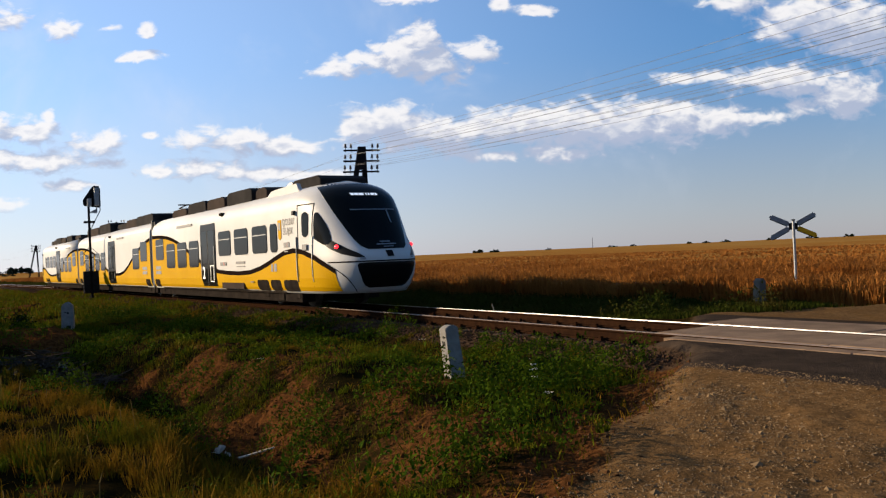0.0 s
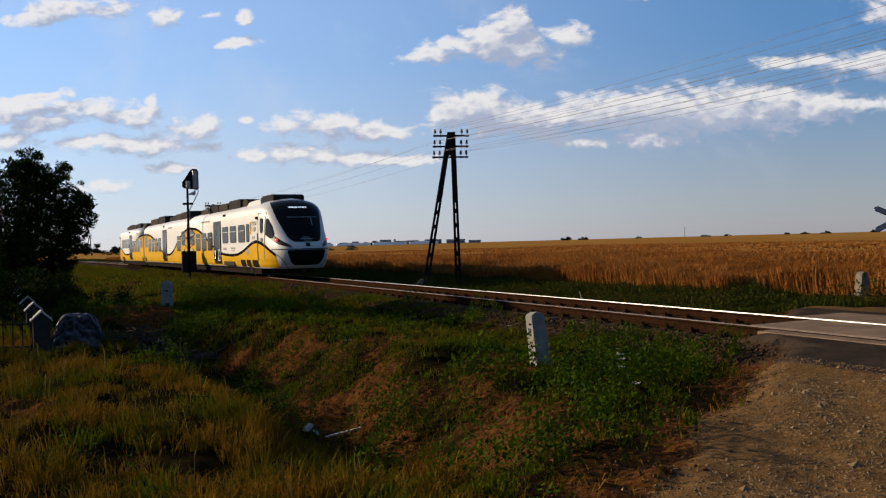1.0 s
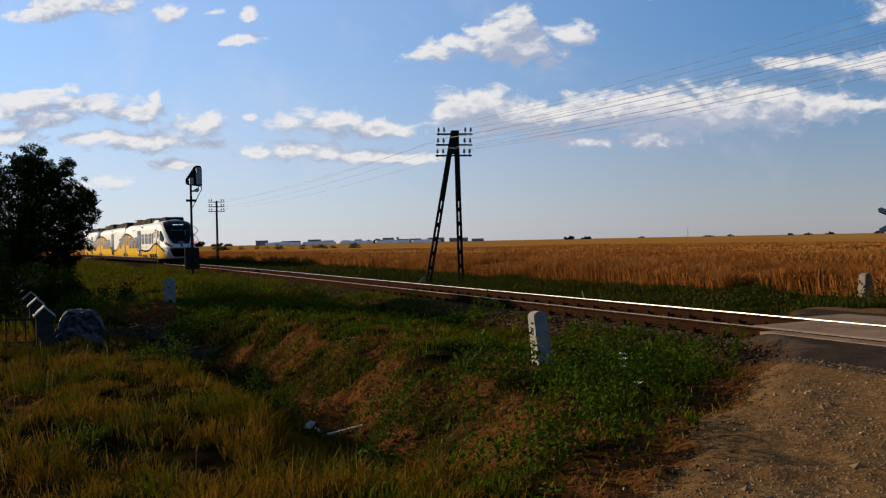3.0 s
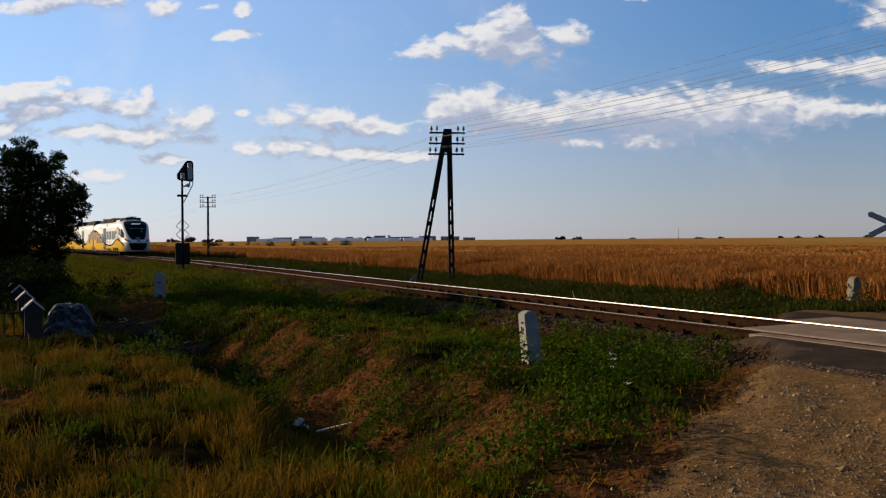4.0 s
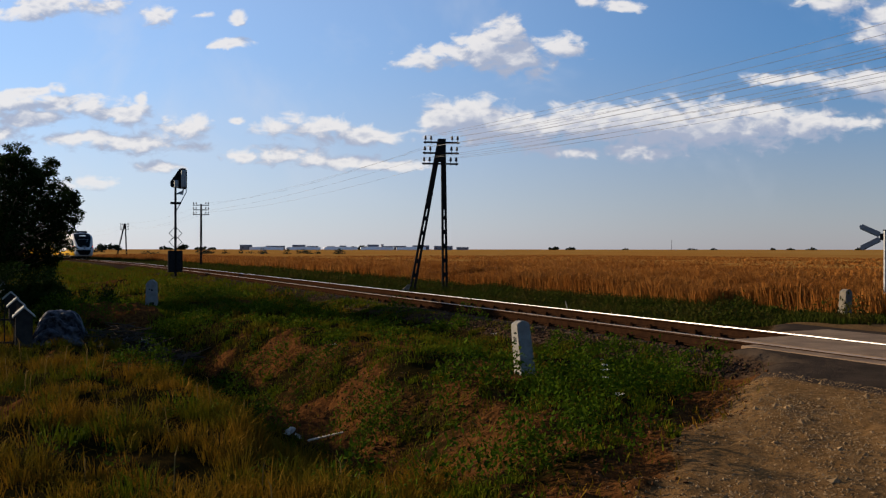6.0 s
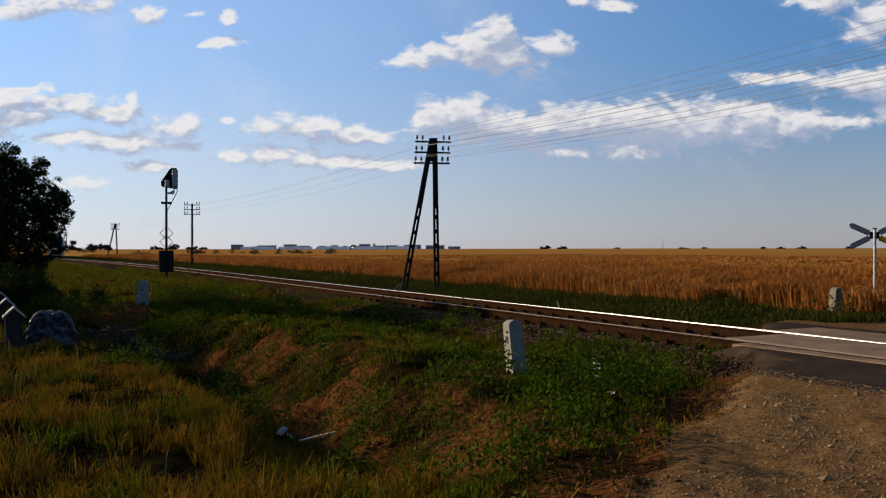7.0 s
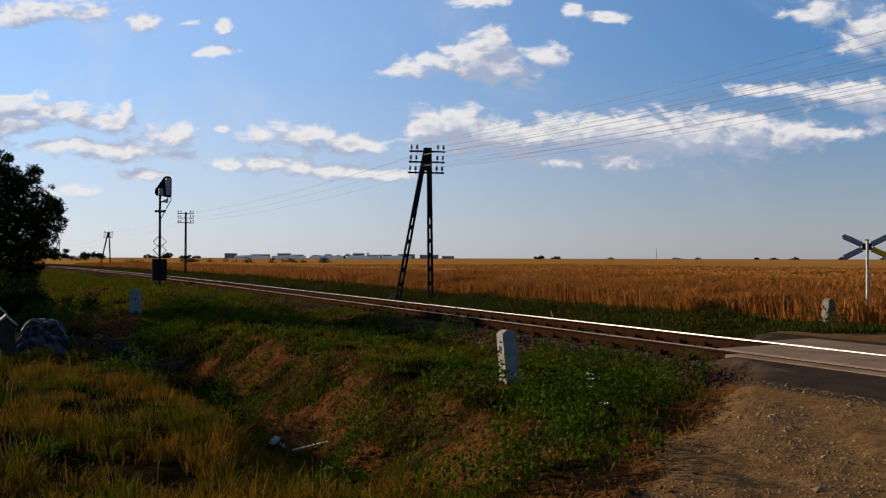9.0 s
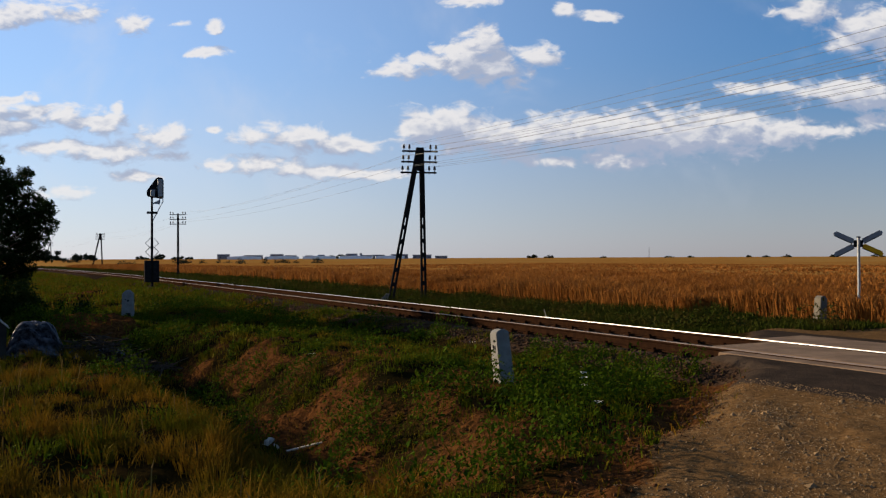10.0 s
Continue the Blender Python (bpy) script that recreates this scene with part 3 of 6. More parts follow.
def marker_post(x, y, turn, w, d, h, gable, mat, label, marks=()):
    """A squared stone, w wide and d deep, with a low pointed or chamfered head."""
    z = ground_at(x, y) - 0.1
    top = thing("marker_post", pose(x, y, z, 0, 0, turn), label, "marker post", "line-side marker posts")
    bm = bmesh.new()
    rings = []
    for k, zz, tip in ((1.0, 0, 1.0), (0.86, h + 0.1 - gable, 1.0), (0.80, h + 0.1, 0.30)):
        rings.append([bm.verts.new((sx * w / 2 * k * tip, sy * d / 2 * k, zz)) for sx, sy in ((-1, -1), (1, -1), (1, 1), (-1, 1))])
    for q in range(2):
        for i in range(4):
            bm.faces.new((rings[q][i], rings[q][(i + 1) % 4], rings[q + 1][(i + 1) % 4], rings[q + 1][i]))
    bm.faces.new(rings[0][::-1]), bm.faces.new(rings[2])
    bmesh.ops.bevel(bm, geom=list(bm.edges), offset=0.010, segments=2, affect="EDGES")
    part("stone", bm, mat, top)
    for face, c, cz, sx, sz in marks:
        k = 1 - 0.14 * (cz + 0.1) / (h + 0.1 - gable)
        if face == "side":
            part("mark", boxes(((-w / 2 * k - 0.004, c - sx / 2, cz + 0.1 - sz / 2), (-w / 2 * k + 0.02, c + sx / 2, cz + 0.1 + sz / 2))), DARK_STEEL, top)
        else:
            part("mark", boxes(((c - sx / 2, -d / 2 * k - 0.004, cz + 0.1 - sz / 2), (c + sx / 2, -d / 2 * k + 0.02, cz + 0.1 + sz / 2))), DARK_STEEL, top)
    return top


POST_TURN = math.degrees(TURN)
BAR_MARKS = [("side", -0.01, 0.55, 0.05, 0.016), ("side", 0.02, 0.47, 0.022, 0.07), ("side", -0.02, 0.47, 0.022, 0.05), ("side", 0.0, 0.42, 0.06, 0.014)]
post = marker_post(0.79, 11.15, POST_TURN, 0.215, 0.20, 0.70, 0.035, WHITEWASH, "whitewashed stone marker post with small black marks", BAR_MARKS)
post.matrix_world = post.matrix_world @ pose(0, 0, 0, -2.5, -5, 0)
FRONT_MARKS = [("front", 0.02, 0.50, 0.05, 0.05), ("front", -0.04, 0.52, 0.03, 0.03), ("front", 0.03, 0.12, 0.10, 0.10), ("front", -0.06, 0.06, 0.05, 0.04)]
marker_post(-8.55, 23.6, 10, 0.31, 0.28, 0.78, 0.09, WHITEWASH, "weathered whitewashed kilometre stone in the grass", FRONT_MARKS)
grey = marker_post(9.68, 22.4, 25, 0.26, 0.25, 0.86, 0.06, CONCRETE, "bare grey concrete marker post among weeds")
grey.matrix_world = pose(9.68, 22.4, -0.62, 0, 4, 25)


def crossing_sign():
    x, y = 10.95, 22.9
    z = ground_at(x, y) - 0.1
    top = thing("crossing_sign", pose(x, y, z, 0, 0, -16), "crossbuck warning sign on a steel post, seen from its bare back", "road sign")
    head = 1.68 - z
    bm = bmesh.new()
    tube(bm, (0, 0, 0), (0, 0, head + 0.16), 0.038, n=12)
    part("post", bm, GREY_STEEL, top)
    part("post_cap", boxes(((-0.045, -0.045, head + 0.16), (0.045, 0.045, head + 0.19))), DARK_STEEL, top)
    for ang, far_mat in ((28, SIGN_BACK), (-26, SIGN_YELLOW)):
        for side in (-1, 1):
            m = pose(0, 0.06, head, 0, -ang, 0)
            lo, hi = (0.10, 0.66) if side > 0 else (-0.66, -0.10)
            mat = far_mat if side > 0 else SIGN_BACK
            bm = bmesh.new()
            box(bm, (lo, -0.006, -0.07), (hi, 0.006, 0.07))
            bmesh.ops.bevel(bm, geom=[e for e in bm.edges if abs(e.verts[0].co.y - e.verts[1].co.y) > 0.005], offset=0.035, segments=2, affect="EDGES")
            ob = part("board", bm, mat, top)
            ob.matrix_local = m
            rim = part("rim", boxes(((lo + 0.04, -0.012, -0.072), (hi - 0.04, 0.012, -0.052)), ((lo + 0.04, 0.004, 0.055), (hi - 0.04, 0.016, 0.072))), DARK_STEEL, top)
            rim.matrix_local = m
    part("bracket", boxes(((-0.11, 0.02, head - 0.09), (0.11, 0.075, head + 0.09))), DARK_STEEL, top)


crossing_sign()


def signal():
    """A colour-light signal seen from behind: mast, bracket, slanted head, ladder hoops and a relay box."""
    x, y = -16.60, 49.6
    z = ground_at(x, y) - 0.15
    top = thing("railway_signal", pose(x, y, z, 0, 0, 22), "dark railway light signal seen from behind, on a slim mast", "railway signal")
    hi = 6.15 - 0.2 - z - 0.2
    part("foot", boxes(((-0.28, -0.28, 0), (0.28, 0.28, 0.22))), POLE_DARK, top, "dark concrete foot", 0.03)
    bm = bmesh.new()
    tube(bm, (0, 0, 0.3), (0, 0, hi - 0.75), 0.075, 0.06, 10)
    part("mast", bm, DARK_STEEL, top)
    part("relay_box", boxes(((-0.42, -0.3, 0.55), (-0.03, 0.15, 1.78)), ((0.03, -0.3, 0.55), (0.38, 0.15, 1.78)), ((-0.05, -0.2, 0.3), (0.05, 0.1, 1.7))), DARK_STEEL, top, "black relay box", 0.02)
    dx = 0.22
    outline = [(-0.50, hi - 0.75), (-0.42, hi - 0.85), (0.32, hi - 0.95), (0.42, hi - 0.88), (0.42, hi + 0.12), (0.34, hi + 0.26), (0.12, hi + 0.28), (-0.02, hi + 0.20), (-0.50, hi - 0.52)]
    part("backboard", prism([(a + dx, b) for a, b in outline], 0.05, 0.10, "y"), DARK_STEEL, top, "black backboard")
    part("lamp_housing", boxes(((0.30, -0.22, hi - 0.85), (0.56, 0.05, hi + 0.14))), GREY_STEEL, top, "grey lamp housing", 0.03)
    part("lamp_housing", boxes(((-0.08, -0.2, hi - 0.86), (0.16, 0.05, hi - 0.45))), GREY_STEEL, top, "grey lamp housing", 0.03)
    bm = bmesh.new()
    bar(bm, (0, 0, hi - 2.3), (0.60, 0, hi - 1.1), 0.05, 0.05)
    bar(bm, (0.60, 0, hi - 1.1), (0.58, 0, hi - 0.85), 0.05, 0.05)
    bar(bm, (0, 0, hi - 1.25), (0.3, 0, hi - 1.2), 0.05, 0.05)
    bar(bm, (0.42, 0, hi - 1.2), (0.42, 0, hi - 0.85), 0.06, 0.06)
    part("bracket", bm, GREY_STEEL, top)
    part("hood", prism([(0.0, hi - 1.22), (0.42, hi - 1.28), (0.40, hi - 1.02)], -0.12, 0.02, "y"), GREY_STEEL, top)
    part("platform", boxes(((-0.28, -0.2, hi - 1.82), (0.3, 0.12, hi - 1.70))), DARK_STEEL, top, "", 0.01)
    bm = bmesh.new()
    for zz in (1.95, 2.45, 2.95):
        for sx in (-1, 1):
            if zz < 2.6:
                bar(bm, (0, 0, zz - 0.05), (sx * 0.36, -0.05, zz + 0.32), 0.03, 0.03)
            if zz > 2.2:
                bar(bm, (sx * 0.36, -0.05, zz - 0.18), (0, 0, zz + 0.2), 0.03, 0.03)
    bar(bm, (-0.40, 0, 1.55), (-0.2, 0, 1.95), 0.03, 0.03), bar(bm, (0.40, 0, 1.55), (0.2, 0, 1.95), 0.03, 0.03)
    part("ladder_stay", bm, DARK_STEEL, top)


signal()


# ---- telegraph poles and wires ----
ARM_Z = (-0.12, -0.58, -1.04)
ARM_X = (-0.70, -0.46, 0.46, 0.70)
LINE_TURN = math.degrees(TURN) - 17


def leg(bm, a, b, wa, wb):
    """A concrete leg: two flanges with rungs between, open below and solid above."""
    a, b = Vector(a), Vector(b)
    zz = (b - a).normalized()
    yy = zz.cross(Vector((1, 0, 0))).normalized()
    xx = yy.cross(zz)
    q = Matrix((xx, yy, zz)).transposed().to_4x4()
    m, ln = Matrix.Translation(a) @ q, (b - a).length
    solid = ln * 0.56
    for sy in (-1, 1):
        vs = box(bm, (-0.045, -0.07, 0), (0.045, 0.07, solid), None)
        for v in vs:
            w = wa + (wb - wa) * v.co.z / ln
            v.co.x += sy * (w / 2 - 0.045)
        bmesh.ops.transform(bm, matrix=m, verts=vs)
    vs = box(bm, (-0.5, -0.075, solid), (0.5, 0.075, ln))
    for v in vs:
        v.co.x *= wa + (wb - wa) * v.co.z / ln
    bmesh.ops.transform(bm, matrix=m, verts=vs)
    k, zz = 0, 0.0
    while zz < solid:
        w = wa + (wb - wa) * zz / ln
        box(bm, (-w / 2 + 0.02, -0.06, zz), (w / 2 - 0.02, 0.06, zz + (0.18 if k else 0.45)), m)
        zz += 0.62 + (0.25 if not k else 0)
        k += 1


def telegraph_pole(x, y, h, legs, lean=0.0, turn=LINE_TURN, foot=None):
    z = ground_at(x, y) - 0.1 if foot is None else foot
    top = thing("telegraph_pole", pose(x, y, z, 0, lean, turn), "dark concrete telegraph pole with crossarms and insulators" if legs == 1 else "dark A-shaped concrete telegraph pole with crossarms and insulators",
                "telegraph pole", "telegraph poles along the track")
    bm = bmesh.new()
    if legs == 2:
        leg(bm, (-1.42, -0.45, 0), (-0.10, 0, h), 0.26, 0.20)
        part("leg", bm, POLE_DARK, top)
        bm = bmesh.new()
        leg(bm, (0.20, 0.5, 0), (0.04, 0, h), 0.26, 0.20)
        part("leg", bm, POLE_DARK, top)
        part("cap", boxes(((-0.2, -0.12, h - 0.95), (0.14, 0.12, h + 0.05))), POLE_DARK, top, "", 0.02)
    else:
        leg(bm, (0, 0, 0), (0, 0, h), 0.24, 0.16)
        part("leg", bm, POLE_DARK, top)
    tips = []
    pot = bmesh.new()
    tube(pot, (0, 0, 0), (0, 0, 0.13), 0.012, n=6)
    tube(pot, (0, 0, 0.08), (0, 0, 0.16), 0.062, 0.048, 8), tube(pot, (0, 0, 0.16), (0, 0, 0.25), 0.048, 0.034, 8)
    tube(pot, (0, 0, -0.10), (0, 0, 0.0), 0.02, n=6)
    pot_mesh = bpy.data.meshes.new("insulator")
    pot.to_mesh(pot_mesh)
    pot.free()
    pot_mesh.materials.append(PORCELAIN)
    for i, az in enumerate(ARM_Z):
        sh = -0.05 - 0.03 * i if legs == 2 else 0.0
        arm = part("crossarm", boxes(((-0.78 + sh, -0.16, h + az - 0.035), (0.78 + sh, -0.08, h + az + 0.035))), DARK_STEEL, top)
        for ax in ARM_X:
            ob = new("insulator", pot_mesh)
            ob.parent, ob.matrix_local = top, Matrix.Translation((ax + sh, -0.12, h + az + 0.035))
            tips.append(top.matrix_world @ Vector((ax + sh, -0.12, h + az + 0.25)))
    return tips


POLES = [telegraph_pole(23.4, -9.0, 7.3, 2), telegraph_pole(-0.95, 37.6, 6.78, 2), telegraph_pole(-25.9, 85.0, 6.5, 1), telegraph_pole(-61.8, 157.0, 6.4, 2), telegraph_pole(-121.0, 268.0, 6.4, 2), telegraph_pole(-230.0, 440.0, 6.4, 1)]


def wires():
    for i in range(len(POLES) - 1):
        for k in range(len(POLES[0])):
            if i and (k + 1) % (3 if i < 2 else 4):
                continue
            a, b = POLES[i][k], POLES[i + 1][k]
            sag = (0.28 + 0.08 * ((k * 7) % 5)) * min(2.2, ((b - a).length / 53)) + (0.0 if i else 0.42)
            cu = bpy.data.curves.new("telegraph_wire", "CURVE")
            cu.dimensions, cu.bevel_depth, cu.bevel_resolution = "3D", 0.0045 if k != 4 else 0.008, 1
            sp = cu.splines.new("POLY")
            n = 26
            sp.points.add(n - 1)
            for j in range(n):
                f = j / (n - 1)
                p = a.lerp(b, f)
                sp.points[j].co = (p.x, p.y, p.z - 4 * sag * f * (1 - f), 1)
            cu.materials.append(WIRE)
            tagged(new("telegraph_wire", cu), "thin dark telegraph wire slung between poles", "wire", "telegraph wires")


wires()


# ---- the train: x runs back from the nose that faces the eye, +y is the side that is lit ----
T_LEN, NOSE = 60.2, 3.3
WHITE = material("white_train_paint", (0.3879, 0.3879, 0.3782), (0.3588, 0.3588, 0.3491), 0.8, 0.45, bump=0, spread=0.03, spec=0.15)
YELLOW = material("yellow_train_paint", (0.3762, 0.2139, 0), (0.3473, 0.1919, 0), 0.8, 0.6, bump=0, spread=0.03, spec=0.02)
LIVERY_LINE = plain("black_livery_line", (0.010, 0.007, 0.006), 0.9, spec=0.0)
TRAIN_GLASS = plain("dark_train_glass", (0.003, 0.004, 0.004), 0.12, spec=0.06)
TRAIN_BLACK = plain("black_train_mask", (0.005, 0.005, 0.005), 0.3, spec=0.05)
# grime, and the shadow below the cars, both put into this colour
UNDER = material("grimy_shaded_underframe", (0.012, 0.010, 0.009), (0.022, 0.018, 0.015), 3, 0.95, bump=0.2, spec=0.0)
ROOF_KIT = material("dark_roof_equipment", (0.011, 0.010, 0.010), (0.022, 0.020, 0.019), 1.5, 0.9, bump=0.1, spec=0.03)
ROOF_KIT_2 = material("brown_roof_equipment", (0.022, 0.016, 0.013), (0.036, 0.026, 0.021), 1.5, 0.9, bump=0.1, spec=0.03)
RUBBER = plain("gangway_rubber", (0.02, 0.02, 0.02), 0.8)
TAIL_RED = plain("red_tail_light", (1.0, 0.02, 0.03), 0.3, glow=1.3)
TEXT_DARK = plain("dark_lettering", (0.05, 0.05, 0.055), 0.5)
TEXT_PALE = plain("pale_lettering", (0.75, 0.75, 0.72), 0.5)
TEXT_RED = plain("red_lettering", (0.55, 0.08, 0.05), 0.5)
DISPLAY = plain("lit_destination_display", (0.75, 0.80, 0.85), 0.4, glow=0.35)
STEEL_WHEEL = material("wheel_steel", (0.10, 0.085, 0.075), (0.06, 0.05, 0.045), 5, 0.6, metal=0.6, bump=0.1)


def nose_x(z):
    return float(np.interp(z, [0.42, 0.62, 0.9, 1.15, 1.35, 1.55, 1.8, 2.2, 2.6, 3.0, 3.25, 3.42, 3.52], [0.50, 0.30, 0.10, 0.02, 0.05, 0.22, 0.46, 0.76, 1.06, 1.42, 1.72, 2.05, 2.45]))


def half_w(z):
    return float(np.interp(z, [0.42, 0.6, 0.85, 1.2, 2.7, 2.95, 3.12, 3.26, 3.37, 3.45, 3.50, 3.53], [1.28, 1.37, 1.41, 1.42, 1.42, 1.40, 1.33, 1.20, 1.00, 0.72, 0.40, 0.12]))


def front_x(y, z, e=2.7):
    w = half_w(z)
    return NOSE - (NOSE - nose_x(z)) * (max(0.0, 1 - min(1.0, abs(y) / w) ** e)) ** (1 / e)


def side_y(x, z, e=2.7):
    if x >= NOSE:
        return half_w(z)
    k = (NOSE - x) / (NOSE - nose_x(z))
    return half_w(z) * max(0.0, 1 - min(1.0, k) ** e) ** (1 / e)


HEIGHTS = [0.42, 0.5, 0.6, 0.72, 0.85, 1.0, 1.15, 1.25, 1.35, 1.45, 1.55, 1.7, 1.85, 2.0, 2.2, 2.4, 2.6, 2.8, 2.95, 3.05, 3.12, 3.19, 3.26, 3.32, 3.37, 3.42, 3.45, 3.48, 3.50, 3.53]


def train_shell():
    """The nose as a rounded cap; straight walls and the curved roof behind it, for one half of the train's length."""
    bm = bmesh.new()
    grid = []
    angles = [math.pi / 2 * (k / 18) for k in range(19)]
    for z in HEIGHTS:
        row, w, xf, e = [], half_w(z), nose_x(z), 2.7
        for sgn, seq in ((-1, angles[::-1]), (1, angles[1:])):
            for a in seq:
                row.append((NOSE - (NOSE - xf) * math.cos(a) ** (2 / e), sgn * w * math.sin(a) ** (2 / e), z))
        row = [(19.85, -w, z), (12.0, -w, z)] + row + [(12.0, w, z), (19.85, w, z)]
        grid.append([bm.verts.new(p) for p in row])
    for i in range(len(grid) - 1):
        for j in range(len(grid[0]) - 1):
            bm.faces.new((grid[i][j], grid[i][j + 1], grid[i + 1][j + 1], grid[i + 1][j]))
    bm.faces.new(grid[0][::-1]), bm.faces.new(grid[-1])
    bm.faces.new([r[0] for r in grid] + [r[-1] for r in grid[::-1]])
    return bm


def patch(left, right, z0, z1, rows, cols, place, lift, axis):
    """A raised sheet on the train: for each height from left(z) to right(z); place(t, z) gives the point on the shell, lift the way out."""
    bm = bmesh.new()
    g = []
    for i in range(rows + 1):
        z = z0 + (z1 - z0) * i / rows
        a, b = left(z), right(z)
        g.append([bm.verts.new(Vector(place(a + (b - a) * j / cols, z)) + Vector(lift)) for j in range(cols + 1)])
    for i in range(rows):
        for j in range(cols):
            bm.faces.new((g[i][j], g[i][j + 1], g[i + 1][j + 1], g[i + 1][j]))
    ring = g[0] + [r[-1] for r in g[1:-1]] + g[-1][::-1] + [r[0] for r in g[-2:0:-1]]
    ringset, tops = set(ring), set(bm.faces)
    low = [bm.verts.new(v.co - 2.0 * Vector(lift)) for v in ring]
    for i in range(len(ring)):
        j = (i + 1) % len(ring)
        bm.faces.new((ring[i], low[i], low[j], ring[j]))
    for f in bm.faces:
        f.smooth = True
    for v in ring:
        for e in v.link_edges:
            if e.verts[0] in ringset and e.verts[1] in ringset:
                e.smooth = len(e.link_faces) == 2 and all(f in tops for f in e.link_faces)
    return bm


def on_side(x, z):
    return (x, side_y(x, z), z)


def on_front(y, z):
    return (front_x(y, z), y, z)


def rounded(x0, x1, z0, z1, r=0.08):
    """Left and right edges of a rectangle with round corners."""
    def inset(z):
        d = min(z - z0, z1 - z)
        return r - math.sqrt(max(0.0, r * r - (r - min(d, r)) ** 2))
    return (lambda z: x0 + inset(z)), (lambda z: x1 - inset(z))


def side_panel(name, x0, x1, z0, z1, mat, parent, lift=0.012, r=0.08, rows=10, label="", both=True, cols=None):
    l, rr = rounded(x0, x1, z0, z1, r)
    cols = cols or (6 if x0 < NOSE else 1)
    ob = part(name, patch(l, rr, z0, z1, rows, cols, on_side, (0, lift, 0), 1), mat, parent, label)
    return ob


def wave(x):
    """Height of the top of the yellow field along the side, over the front half; the rear half mirrors it."""
    return np.interp(x, WAVE_X, WAVE_Z)


WX = [0.0, 0.6, 1.2, 1.9, 2.6, 3.2, 3.9, 4.6, 5.3, 6.0, 6.9, 8.0, 9.2, 10.2, 11.2, 12.2, 13.0, 13.8, 14.6, 15.4, 16.2, 17.0, 18.0, 19.0, 20.0]
WZ = [0.50, 0.78, 1.10, 1.38, 1.55, 1.60, 1.55, 1.41, 1.25, 1.12, 1.01, 0.98, 1.00, 1.05, 1.16, 1.38, 1.58, 1.78, 2.00, 2.20, 2.36, 2.48, 2.56, 2.60, 2.60]
MX = [20.0, 20.8, 21.7, 22.5, 23.3, 24.0, 24.7, 25.4, 26.2, 27.2, 28.2, 29.2, 30.2, 31.2, 32.2, 33.2, 34.2, 35.2, 36.4, 37.6, 38.8, 40.2]
MZ = [2.58, 2.50, 2.36, 2.18, 1.98, 1.75, 1.50, 1.28, 1.10, 1.00, 1.00, 1.06, 1.20, 1.44, 1.72, 1.98, 2.20, 2.36, 2.50, 2.58, 2.62, 2.60]
WAVE_X = WX + MX[1:] + [T_LEN - x for x in WX[-2::-1]]
WAVE_Z = WZ + MZ[1:] + WZ[-2::-1]


def livery(x0, x1, y_of):
    """The yellow field and the dark line over it between x0 and x1."""
    xs = np.arange(x0, x1 + 0.01, 0.13)
    yel, line = bmesh.new(), bmesh.new()
    prev = None
    for x in xs:
        top = float(wave(x))
        zs = [0.49 + (min(top, 1.2) - 0.49) * q for q in (0, 0.08, 0.155, 0.33, 0.507, 0.75)] + [top]
        if top > 1.2:
            zs = [0.49, 0.545, 0.60, 0.725, 0.85, 1.20, top]
        col = [yel.verts.new((x, y_of(x, z) + 0.010, z)) for z in zs]
        th = 0.10
        ln = [line.verts.new((x, y_of(x, z) + 0.015, z)) for z in (top - 0.04, top + th)]
        if prev:
            for k in range(6):
                yel.faces.new((prev[0][k], col[k], col[k + 1], prev[0][k + 1]))
            line.faces.new((prev[1][0], ln[0], ln[1], prev[1][1]))
        prev = (col, ln)
    return yel, line


def lettering(text, x, z, size, mat, parent, y=1.436, bold=0.0):
    """Words on the lit side, read with x running to the left."""
    cu = bpy.data.curves.new("lettering", "FONT")
    cu.body, cu.size, cu.align_x, cu.align_y, cu.extrude, cu.offset = text, size, "LEFT", "CENTER", 0.002, bold
    cu.materials.append(mat)
    ob = new("lettering", cu)
    ob.parent = parent
    ob.matrix_local = Matrix.Translation((x, y, z)) @ Matrix(((-1, 0, 0, 0), (0, 0, 1, 0), (0, 1, 0, 0), (0, 0, 0, 1)))
    return ob


def bogie(x, wheels, parent):
    b = part("bogie", boxes(((x - 1.75, 0.98, 0.38), (x + 1.75, 1.16, 0.62)), ((x - 1.75, -1.16, 0.38), (x + 1.75, -0.98, 0.62)), ((x - 0.35, -1.0, 0.3), (x + 0.35, 1.0, 0.6)),
                             ((x - 1.42, 0.98, 0.26), (x - 1.08, 1.24, 0.56)), ((x + 1.08, 0.98, 0.26), (x + 1.42, 1.24, 0.56)), ((x - 0.2, 1.0, 0.18), (x + 0.2, 1.26, 0.5))), UNDER, parent, "", 0.02)
    for dx in (-1.25, 1.25):
        bm = bmesh.new()
        tube(bm, (0, -0.85, 0), (0, 0.85, 0), 0.07, n=8)
        for sy in (-1, 1):
            tube(bm, (0, sy * 0.69, 0), (0, sy * 0.82, 0), 0.42, n=20), tube(bm, (0, sy * 0.66, 0), (0, sy * 0.69, 0), 0.45, n=20), tube(bm, (0, sy * 0.82, 0), (0, sy * 0.86, 0), 0.16, n=8)
            for k in range(3):
                a = k * math.tau / 3
                tube(bm, (0.27 * math.cos(a), sy * 0.80, 0.27 * math.sin(a)), (0.27 * math.cos(a), sy * 0.835, 0.27 * math.sin(a)), 0.05, n=6)
        w = part("wheelset", bm, STEEL_WHEEL, b)
        wheels.append((w, x + dx))
    return b


WHEELS = []


